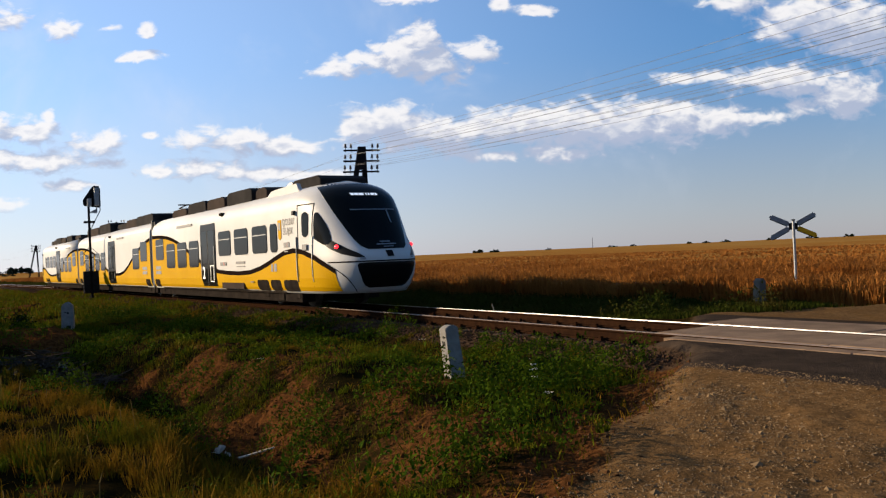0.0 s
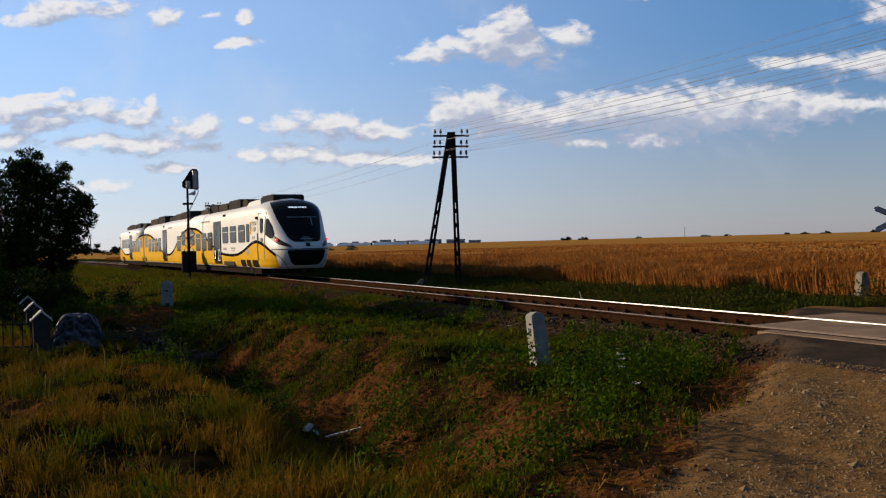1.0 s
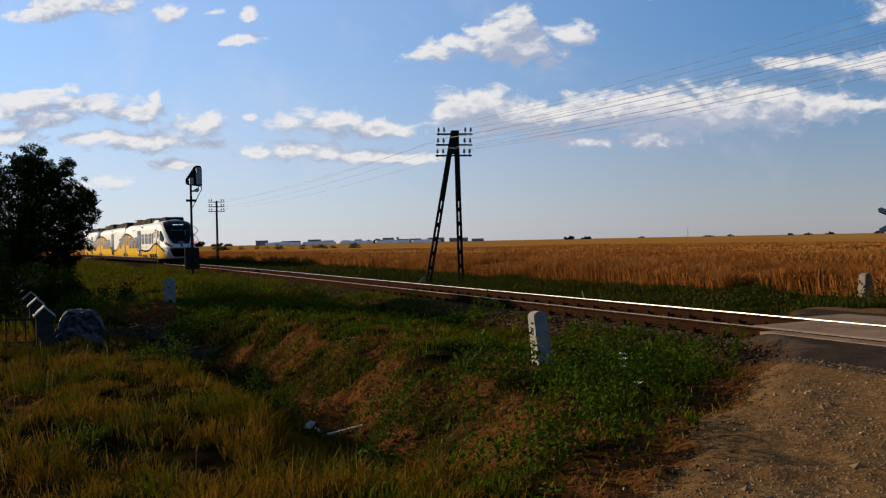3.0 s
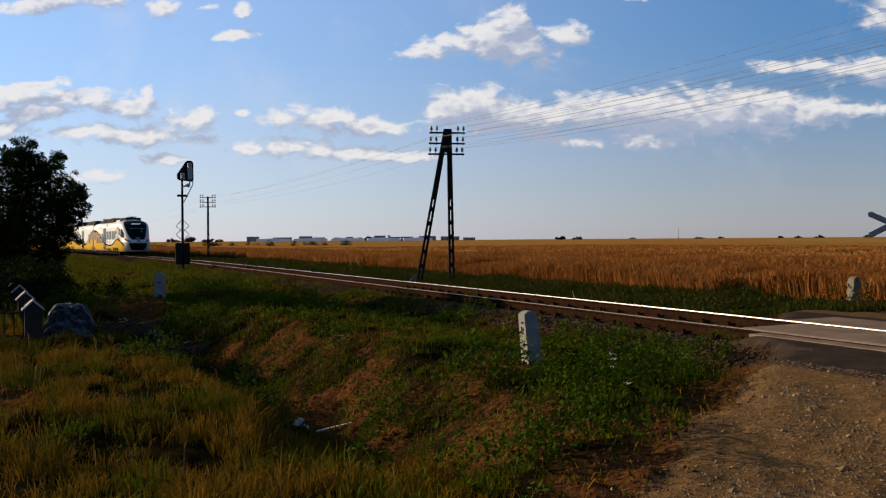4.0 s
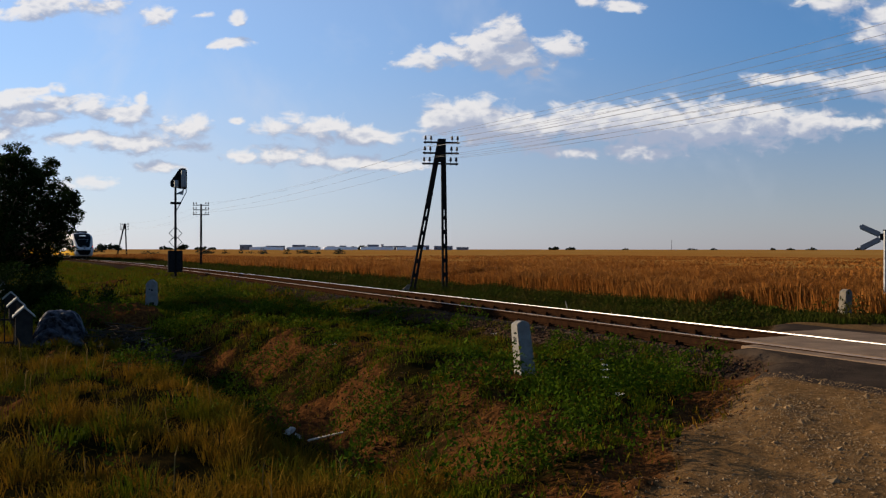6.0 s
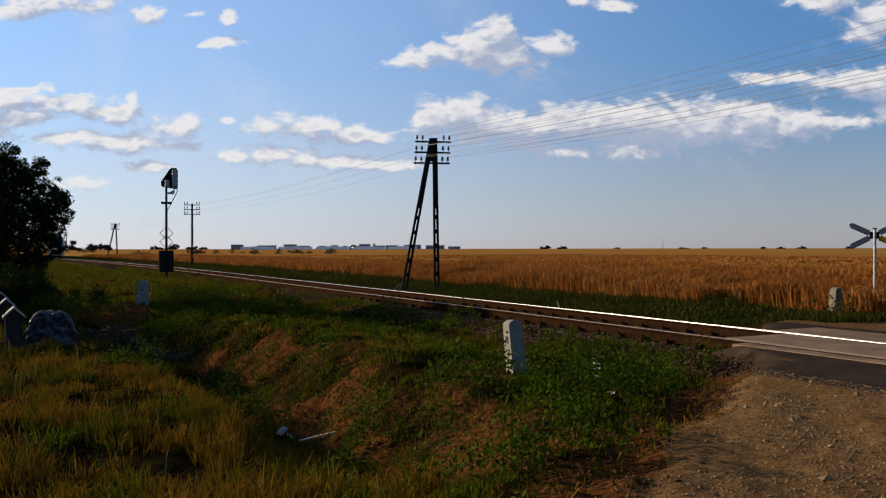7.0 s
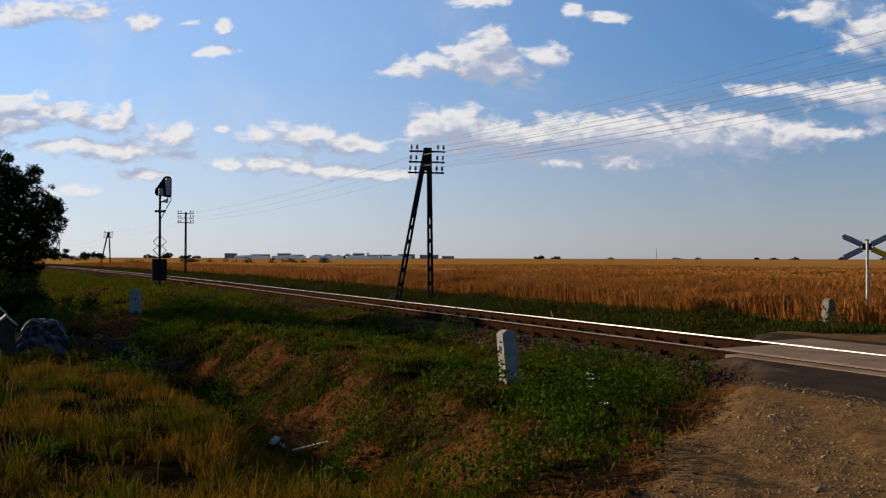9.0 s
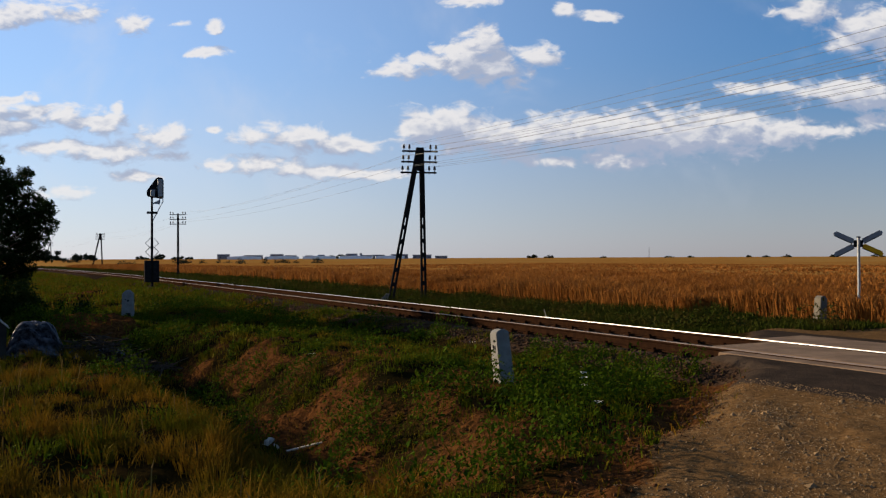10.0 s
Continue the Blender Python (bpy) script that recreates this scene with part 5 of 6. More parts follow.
x, y, u, s = scatter(-22, -7.2, 2.0, 19, 480, dry_keep)
h = RS.uniform(0.05, 0.19, len(x)) * (0.6 + 1.0 * (lumps(u + 11, s, 1.1) + 0.3) + 1.5 * np.clip(lumps(u + 80, s, 0.32), 0, 1))
blades("meadow_grass", x, y, gz(u, s), h, RS.uniform(0.004, 0.010, len(x)), RS.uniform(0.2, 1.3, len(x)), DRYGRASS, "long dry brownish meadow grass", "grass")
x, y, u, s = scatter(-20, -7.5, 2.5, 19, 20, dry_keep)
tussocks("meadow_tussocks", u, s, RS.uniform(0.06, 0.16, len(u)), RS.uniform(0.10, 0.30, len(u)) * (0.7 + 0.8 * (lumps(u + 11, s, 1.1) + 0.4)), 46, 0.009, DRYGRASS, "arching tussocks of dry meadow grass")
x, y, u, s = scatter(-18, -7.4, 3.5, 19, 7, lambda u, s: step(lumps(u + 17, s, 0.8) + 0.5 * lumps(u, s + 31, 0.3), -0.05, 0.25) * (1 - gravel_at(u, s)))
tussocks("green_tussocks", u, s, RS.uniform(0.06, 0.18, len(u)), RS.uniform(0.12, 0.34, len(u)), 44, 0.012, GRASS, "green grass tussocks in the dry meadow")
x, y, u, s = scatter(-8.9, -7.6, 5.6, 9.0, 14, None)
tussocks("meadow_tussocks", u, s, RS.uniform(0.08, 0.18, len(u)), RS.uniform(0.22, 0.45, len(u)), 60, 0.010, DRYGRASS, "long pale grass hanging over the hollow")
x, y, u, s = scatter(-20, -7.6, 2.5, 15, 3, dry_keep)
blades("grass_stalk", x, y, gz(u, s), RS.uniform(0.22, 0.45, len(x)), 0.005, RS.uniform(0.1, 0.5, len(x)), leafy("straw_stalk", (0.10, 0.066, 0.02), (0.13, 0.085, 0.03), (0.08, 0.055, 0.018)), "tall straw-coloured grass stalks", "grass", 2.2)
x, y, u, s = scatter(-30, -9.0, 17, 60, 120, verge_keep)
blades("meadow_grass", x, y, gz(u, s), RS.uniform(0.15, 0.4, len(x)), RS.uniform(0.02, 0.05, len(x)), RS.uniform(0.1, 0.7, len(x)), GRASS, "long grass behind the fence", "grass")
# sparse tufts and straw on the bare earth, and along the road's edge
x, y, u, s = scatter(-8.0, -3.0, 2.5, 20, 110, lambda u, s: dirt_at(u, s) * (1 - gravel_at(u, s)))
blades("straw_litter", x, y, gz(u, s), RS.uniform(0.03, 0.14, len(x)), RS.uniform(0.006, 0.014, len(x)), RS.uniform(0.6, 1.8, len(x)), DRYGRASS, "dead straw lying on bare earth", "grass")

# broad-leaved weeds in clumps
CLUMPS = [(-2.30, 11.00, 0.5), (-2.20, 12.00, 0.4), (-2.00, 16.00, 0.5), (-2.00, 20.00, 0.6), (-2.30, 8.92, 0.4), (-2.62, 8.42, 0.4), (-1.98, 9.06, 0.35), (-3.08, 8.69, 0.5), (-3.62, 8.33, 0.6), (-3.53, 9.06, 0.6),
          (-4.17, 8.69, 0.55), (-4.63, 8.42, 0.55), (-5.09, 8.78, 0.55), (-5.64, 9.06, 0.5), (-5.36, 8.23, 0.5), (-4.81, 7.69, 0.5), (-4.17, 7.59, 0.5), (-5.36, 7.23, 0.45), (-6.00, 8.42, 0.35),
          (-6.37, 5.67, 0.5), (-5.91, 6.04, 0.45), (-6.83, 5.31, 0.4), (-7.10, 5.70, 0.4), (-8.00, 6.00, 0.45), (-7.60, 5.60, 0.4), (-6.00, 6.77, 0.4), (-7.00, 8.80, 0.3), (-6.92, 8.78, 0.4), (-6.64, 9.70, 0.45),
          (-7.50, 11.30, 0.5), (-7.60, 12.40, 0.5), (-8.50, 13.30, 0.7)]
CLUMPS = CLUMPS + [(-6.40, 12.40, 0.5), (-6.90, 14.30, 0.6), (-5.40, 12.00, 0.4), (-8.60, 17.00, 0.7), (-7.40, 18.50, 0.7), (-9.40, 20.50, 1.3), (-10.40, 27.00, 1.6), (-4.60, 20.00, 1), (-5.50, 26.00, 1.2)]


def weed_patch(spots, per, size, tall, mat, name, label):
    vs, fs, base = [], [], 0
    for cu_, cs, r in spots:
        n = int(per * r * r)
        q, a = np.sqrt(RS.rand(n)) * r, RS.uniform(0, math.tau, n)
        pu, ps = cu_ + q * np.cos(a), cs + q * np.sin(a)
        keep = RS.rand(n) < np.clip(0.65 + 3.0 * lumps(pu, ps, 0.3), 0.0, 1)
        pu, ps, q = pu[keep], ps[keep], q[keep]
        top = tall * (1 - 0.6 * (q / r) ** 2) * (0.05 + 1.9 * (lumps(pu, ps, 0.30) + 0.5))
        zz = gz(pu, ps) + top * RS.rand(len(pu)) ** 0.45
        px, py = to_xy(pu, ps)
        v, f = leaves_at(np.stack([px, py, zz], 1), RS.uniform(0.5, 1.3, len(pu)) * size, 0.85)
        vs.append(v), fs.append(f + base)
        base += len(v)
    return tagged(part(name, many(name, np.concatenate(vs), np.concatenate(fs), 3), mat), label, "weeds", kind="stuff")


weed_patch(CLUMPS, 3800, 0.052, 0.40, WEED, "weeds", "dark green broad-leaved weeds in clumps")
x, y, u, s = scatter(-7.6, -1.6, 4.5, 15, 9, verge_keep)
r = RS.uniform(0.06, 0.22, len(u))
tufts("weed_tufts", u, s, r, r * RS.uniform(0.6, 1.3, len(u)), 60, 0.042, WEED, "low domes of green weeds over the verge", "weeds")
x, y, u, s = scatter(-8.5, -1.8, 15, 34, 4.5, verge_keep)
r = RS.uniform(0.12, 0.36, len(u))
tufts("weed_tufts", u, s, r, r * RS.uniform(0.5, 1.1, len(u)), 60, 0.075, WEED, "low domes of green weeds over the verge", "weeds")
x, y, u, s = scatter(-16, -8.2, 4, 19, 2.2, dry_keep)
r = RS.uniform(0.08, 0.24, len(u))
tufts("weed_tufts", u, s, r, r * RS.uniform(0.6, 1.2, len(u)), 60, 0.038, WEED, "green weeds among dry grass", "weeds")

# tall weeds on the far side of the track, and the ripe field behind them
def far_keep(u, s):
    return np.clip(1 - 1.3 * gravel_at(u, s), 0, 1) * np.clip(0.8 + 1.2 * lumps(u, s, 1.5), 0.2, 1)


x, y, u, s = scatter(2.5, 9.2, -4, 45, 420, far_keep)
h = RS.uniform(0.18, 0.60, len(x)) * (0.9 + 0.9 * (lumps(u, s, 1.4) + 0.2)) * np.interp(u, [2.5, 4.5, 9], [0.35, 0.62, 0.72]) * np.where(s < 19, 0.45, 1.0)
blades("tall_weeds", x, y, gz(u, s), h, RS.uniform(0.014, 0.035, len(x)), RS.uniform(0.1, 0.8, len(x)), FARWEED, "tall dull-green weeds between track and field", "weeds")
x, y, u, s = scatter(2.5, 9.5, 45, 200, 60, far_keep)
blades("tall_weeds", x, y, gz(u, s), RS.uniform(0.2, 0.6, len(x)), RS.uniform(0.05, 0.11, len(x)), RS.uniform(0.1, 0.7, len(x)), FARWEED, "tall dull-green weeds between track and field", "weeds")
spots = [(float(a), float(b), float(r)) for a, b, r in zip(RS.uniform(2.9, 7.5, 120), RS.uniform(6, 45, 120), RS.uniform(0.3, 0.9, 120)) if gravel_at(np.array(a), np.array(b)) < 0.1]
weed_patch(spots, 620, 0.085, 0.40, FARWEED, "weeds", "dense green weeds on the far side of the track")


def wheat_keep(u, s):
    return np.clip(0.75 + 1.1 * lumps(u, s, 2.0), 0.25, 1) * np.clip(1 - 1.3 * gravel_at(u, s), 0, 1) * np.where((s < 20) & (u < 9.2), 0.0, 1.0)


x, y, u, s = scatter(8.4, 14.0, -8, 50, 560, wheat_keep)
h = RS.uniform(0.55, 1.0, len(x)) * (0.95 + 0.45 * lumps(u, s, 1.1))
blades("cereal", x, y, gz(u, s), h, RS.uniform(0.008, 0.018, len(x)), RS.uniform(0.1, 0.75, len(x)), WHEAT, "ripe golden-brown cereal standing in a field", "cereal", 1.9)
x, y, u, s = scatter(14.0, 27, -12, 60, 75, wheat_keep)
z0 = np.minimum(gz(u, s), -0.35)
blades("cereal", x, y, z0, RS.uniform(0.70, 0.98, len(x)) * (1 + 0.25 * lumps(u, s, 2.4)), RS.uniform(0.02, 0.04, len(x)), RS.uniform(0.1, 0.7, len(x)), WHEAT, "ripe golden-brown cereal standing in a field", "cereal", 1.8)
x, y, u, s = scatter(8.6, 20, 50, 170, 62, wheat_keep)
z0 = np.minimum(gz(u, s), -0.35)
blades("cereal", x, y, z0, RS.uniform(0.65, 1.0, len(x)), RS.uniform(0.025, 0.055, len(x)), RS.uniform(0.1, 0.6, len(x)), WHEAT, "ripe golden-brown cereal standing in a field", "cereal", 1.6)
# the crop seen from afar: ears standing out of the canopy
x, y, u, s = scatter(26, 75, -20, 120, 9, wheat_keep)
blades("cereal", x, y, np.full(len(x), 0.1), RS.uniform(0.28, 0.42, len(x)), RS.uniform(0.06, 0.10, len(x)), RS.uniform(0.1, 0.5, len(x)), WHEAT, "ripe golden-brown cereal standing in a field", "cereal", 1.6)

# stones
def stones(name, x, y, z, size, mat, label):
    n = len(x)
    base = np.array([[1, 0, 0], [-1, 0, 0], [0, 1, 0], [0, -1, 0], [0, 0, 1], [0, 0, -1]], float)
    a = RS.uniform(0, math.tau, n)
    v = base[None] * RS.uniform(0.55, 1.25, (n, 6, 1)) * np.stack([np.ones(n), np.ones(n), np.full(n, 0.65)], 1)[:, None]
    v = v + RS.normal(0, 0.18, (n, 6, 3))
    vx, vy = v[..., 0] * np.cos(a)[:, None] - v[..., 1] * np.sin(a)[:, None], v[..., 0] * np.sin(a)[:, None] + v[..., 1] * np.cos(a)[:, None]
    v = np.stack([vx, vy, v[..., 2]], -1) * size[:, None, None] + np.stack([x, y, z], 1)[:, None]
    f = np.array([[0, 2, 4], [2, 1, 4], [1, 3, 4], [3, 0, 4], [2, 0, 5], [1, 2, 5], [3, 1, 5], [0, 3, 5]])[None] + 6 * np.arange(n)[:, None, None]
    return tagged(part(name, many(name, v.reshape(-1, 3), f.reshape(-1, 3), 3), mat), label, "stones", kind="stuff")


x, y, u, s = scatter(-2.1, 1.9, 5, 34, 170, lambda u, s: np.where(gravel_at(u, s) > 0.3, 0.0, np.where((np.abs(np.abs(u) - 0.75) < 0.09), 0.0, 1.0)))
stones("ballast", x, y, gz(u, s) + 0.01, RS.uniform(0.022, 0.05, len(x)), STONE, "brown crushed-stone track ballast")
x, y, u, s = scatter(-2.2, 1.9, 34, 90, 45, lambda u, s: np.where((np.abs(np.abs(u) - 0.75) < 0.1), 0.0, 1.0))
stones("ballast", x, y, gz(u, s) + 0.01, RS.uniform(0.04, 0.08, len(x)), STONE, "brown crushed-stone track ballast")
x, y, u, s = scatter(-12, -2.6, -6, 10, 1500, lambda u, s: gravel_at(u, s) * np.clip(0.5 + 1.6 * lumps(u, s, 0.8), 0.05, 1))
stones("gravel", x, y, gz(u, s), 0.004 + 0.012 * RS.rand(len(x)) ** 2 + 0.022 * (RS.rand(len(x)) > 0.992), PEBBLE, "loose brown gravel on the road")
x, y, u, s = scatter(-8.4, -2.0, 4, 19, 320, lambda u, s: dirt_at(u, s) * (1 - gravel_at(u, s)))
stones("clods", x, y, gz(u, s), 0.006 + 0.030 * RS.rand(len(x)) ** 3, material("earth_clod", (0.062, 0.027, 0.010), (0.034, 0.015, 0.006), 3, 0.95, bump=0.3, per_island=True), "crumbled clods of brown earth")

# a few pale umbels standing out of the weeds
vs, fs, base = [], [], 0
for cu_, cs in ((-4.95, 7.3), (-4.8, 7.5), (-5.1, 7.1), (-3.6, 9.2), (-5.6, 6.2), (-4.4, 10.6), (-6.2, 12.2)):
    n = 26
    a, q = RS.uniform(0, math.tau, n), 0.045 * np.sqrt(RS.rand(n))
    px, py = to_xy(np.full(n, cu_), np.full(n, cs))
    v, f = leaves_at(np.stack([px + q * np.cos(a), py + q * np.sin(a), gz(np.full(n, cu_), np.full(n, cs)) + 0.36 + 0.01 * RS.rand(n)], 1), 0.016, 0.3)
    vs.append(v), fs.append(f + base)
    base += len(v)
tagged(part("umbel_flowers", many("umbel_flowers", np.concatenate(vs), np.concatenate(fs), 3), plain("white_petal", (0.42, 0.39, 0.29), 0.8)), "small white umbel flowers above the weeds", "flowers", kind="stuff")


# ---- trees and bushes ----
def crown_mesh(centres, per, size, flat=0.5):
    """Leaves in many small clumps; centres: (x, y, z, radius)."""
    vs, fs, base = [], [], 0
    for cx, cy, cz, r in centres:
        n = int(per * r * r)
        d = RS.normal(0, 1, (n, 3))
        d /= np.linalg.norm(d, axis=1)[:, None]
        rr = r * RS.rand(n) ** 0.45
        c = np.array([cx, cy, cz]) + d * rr[:, None] * np.array([1, 1, 0.8])
        v, f = leaves_at(c, RS.uniform(0.6, 1.3, n) * size, flat, 0.3)
        vs.append(v), fs.append(f + base)
        base += len(v)
    return many("crown", np.concatenate(vs), np.concatenate(fs), 3)


LOBES = [(2.08, 3.61, 0.21), (1.59, 3.46, 0.21), (1.10, 3.50, 0.27), (2.42, 3.33, 0.21), (2.77, 3.25, 0.19), (2.87, 3.01, 0.12), (2.00, 3.20, 0.40), (1.30, 3.09, 0.47),
         (2.48, 2.92, 0.29), (2.68, 2.61, 0.21), (1.70, 2.67, 0.53), (1.00, 2.41, 0.53), (2.95, 2.33, 0.19), (3.26, 2.46, 0.13), (3.40, 2.54, 0.10), (3.15, 2.15, 0.16)]
LOBES = LOBES + [(2.80, 2.09, 0.29), (2.25, 2.24, 0.53), (3.00, 1.88, 0.13), (2.65, 1.69, 0.32), (1.95, 1.71, 0.53), (1.25, 1.59, 0.60), (2.85, 1.52, 0.16), (2.50, 1.28, 0.29),
                 (1.80, 1.10, 0.47), (1.10, 1.04, 0.47), (0.46, 3.25, 0.47), (0.30, 2.57, 0.67), (0.28, 1.75, 0.67), (0.39, 0.92, 0.53), (2.28, 0.95, 0.33), (2.70, 1.14, 0.16)]


def tree(x, y, grow, label):
    """A short trunk, a limb to each lobe of the crown, and twigs with leaves standing out of the lobes."""
    z = ground_at(x, y) - 0.1
    top = thing("tree", pose(x, y, z), label, "tree")
    rnd = random.Random(4)
    mid = 1.55
    bm = bmesh.new()
    tube(bm, (0, 0, 0), (0.05, 0.02, 0.9), 0.15, 0.12, 9, False)
    tube(bm, (0.05, 0.02, 0.9), (0.0, 0.1, 2.2), 0.12, 0.06, 9, False)
    part("trunk", bm, BARK, top)
    spots, limbs = [], bmesh.new()
    for px, pz, size in LOBES:
        r = size * grow
        far = math.hypot((px - mid) / 2.0, (pz - 2.2) / 1.5)
        for q in range(2 if far < 0.75 else 1):
            deep = max(0.0, 1 - far * far) ** 0.5 * 1.9
            e = Vector(((px - mid) * grow, (rnd.uniform(-1, 1) if far > 0.75 else (-1, 1)[q] * rnd.uniform(0.3, 1)) * deep, 1.35 + (pz - 1.35) * grow - z))
            b = Vector((0.02, 0.05, min(2.1, max(0.5, e.z * 0.5))))
            m = b.lerp(e, 0.5) + Vector((0, 0, 0.12))
            tube(limbs, b, m, 0.05, 0.03, 6, False), tube(limbs, m, e, 0.03, 0.010, 6, False)
            spots.append((e.x, e.y, e.z, r))
            for j in range(7):
                d = Vector((rnd.gauss(0, 1), rnd.gauss(0, 1), rnd.gauss(0.2, 1))).normalized()
                t = e + d * (r * rnd.uniform(0.85, 1.15) + 0.05)
                tube(limbs, e, t, 0.010, 0.004, 5, False)
                spots.append((t.x, t.y, t.z, rnd.uniform(0.09, 0.17)))
    part("branchwork", limbs, BARK, top)
    part("crown", crown_mesh(spots, 3600, 0.10), LEAF, top, "dense crown in near-black green, coloured as if backlit")


tree(-13.6, 25.0, 1.22, "small leafy tree with a dark uneven crown beside the fence")


def bush(x, y, w, h, mat, label, per=1400, size=0.08, deep=None, name="bush"):
    z = ground_at(x, y)
    top = thing(name, pose(x, y, z), label, "bush")
    rnd = random.Random(int(abs(x) * 31 + abs(y) * 17))
    spots = []
    deep = deep or w
    for k in range(16):
        a, q = rnd.uniform(0, math.tau), math.sqrt(rnd.random())
        r = rnd.uniform(0.16, 0.30) * min(h, w)
        spots.append((math.cos(a) * q * w * 0.45, math.sin(a) * q * deep * 0.45, max(r * 0.5, (1 - 0.7 * q * q) * h * rnd.uniform(0.12, 0.85)), r))
    bm = bmesh.new()
    for sx, sy, sz, r in spots[:6]:
        tube(bm, (sx * 0.2, sy * 0.2, -0.05), (sx, sy, sz), 0.012 + 0.012 * h, 0.008, 5, False)
    part("stems", bm, BARK, top)
    part("foliage", crown_mesh(spots, per, size), mat, top)


# near-black shrubs by the fence, added to stand for shade round the trunk
bush(-9.5, 19.6, 1.8, 0.9, LEAF, "near-black green shrub added for the dark mass beside the fence", 3000)
bush(-10.2, 19.8, 2.0, 1.5, LEAF, "near-black green shrub added for the dark mass beside the fence", 3000)
bush(-11.2, 19.0, 2.4, 1.9, LEAF, "near-black green shrub added for the dark mass beside the fence", 3000)
bush(-12.6, 19.6, 2.6, 2.3, LEAF, "near-black green shrub added for the dark mass beside the fence", 3000)
bush(-12.2, 23.4, 2.6, 1.6, LEAF, "near-black green shrub added for the dark mass beside the fence", 2600)
bush(-10.6, 23.6, 2.2, 1.1, LEAF, "near-black green shrub added for the dark mass beside the fence", 2600)
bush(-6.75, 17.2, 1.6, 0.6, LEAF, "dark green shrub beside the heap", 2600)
bush(-60.3, 164.0, 3.0, 1.9, FARLEAF, "dark shrub at the field's edge", 120, 0.35)
bush(-56.6, 160.0, 3.4, 1.6, FARLEAF, "dark shrub at the field's edge", 120, 0.35)
bush(-112.0, 262.0, 6.0, 2.4, FARLEAF, "dark shrub at the field's edge", 60, 0.6)
rnd = random.Random(77)
for k in range(22):
    d = rnd.uniform(165, 215)
    bush((rnd.uniform(-0.315, -0.14)) * d, d, rnd.uniform(0.9, 2.4), rnd.uniform(0.9, 1.5), FARLEAF, "low shrub in a strip between fields", 90, 0.3)


# ---- fence, tarpaulin and rubbish ----
def fence():
    rails = thing("iron_fence", Matrix.Identity(4), "low black iron railing between rendered pillars", "fence")
    ends = []
    for k in range(6):
        x, y = -7.33 - 1.43 * k, 14.30 + 2.5 * k
        z = min(-0.43, ground_at(x, y) - 0.05)
        ends.append((x, y, z))
        top = thing("fence_pillar", pose(x, y, z, 0, 0, 29), "rendered fence pillar in shade-dark grey with a slanted pale coping", "fence pillar", "fence pillars")
        # gable end shares the shaft's dark colour, to look shaded below the coping
        part("shaft", prism([(-0.13, 0), (0.13, 0), (0.13, 0.68), (0.0, 0.80), (-0.13, 0.68)], -0.15, 0.15, "y"), PILLAR, top, "", 0.008)
        for side in (-1, 1):
            part("coping", prism([(0, 0.802), (side * 0.17, 0.645), (side * 0.17, 0.675), (0, 0.835)], -0.18, 0.18, "y"), CAPPING, top, "pale sloping coping slab", 0.004)
    x, y, z = ends[0]
    left = [(x - NX * 2.3 * k, y - NY * 2.3 * k) for k in range(1, 3)]
    for a, b in list(zip(ends, ends[1:])) + [(ends[0], (*left[0], ground_at(*left[0]) - 0.1)), ((*left[0], ground_at(*left[0]) - 0.1), (*left[1], ground_at(*left[1]) - 0.1))]:
        pa, pb = Vector(a), Vector(b)
        for zz in (0.22, 0.60):
            bm = bmesh.new()
            bar(bm, pa + Vector((0, 0, zz)), pb + Vector((0, 0, zz)), 0.035, 0.03)
            part("rail", bm, DARK_STEEL, rails)
        n = 16
        for j in range(1, n):
            p = pa.lerp(pb, j / n)
            bm = bmesh.new()
            tube(bm, p + Vector((0, 0, 0.12)), p + Vector((0, 0, 0.70)), 0.011, n=6), tube(bm, p + Vector((0, 0, 0.70)), p + Vector((0, 0, 0.76)), 0.014, 0.002, 6)
            part("picket", bm, DARK_STEEL, rails)


fence()


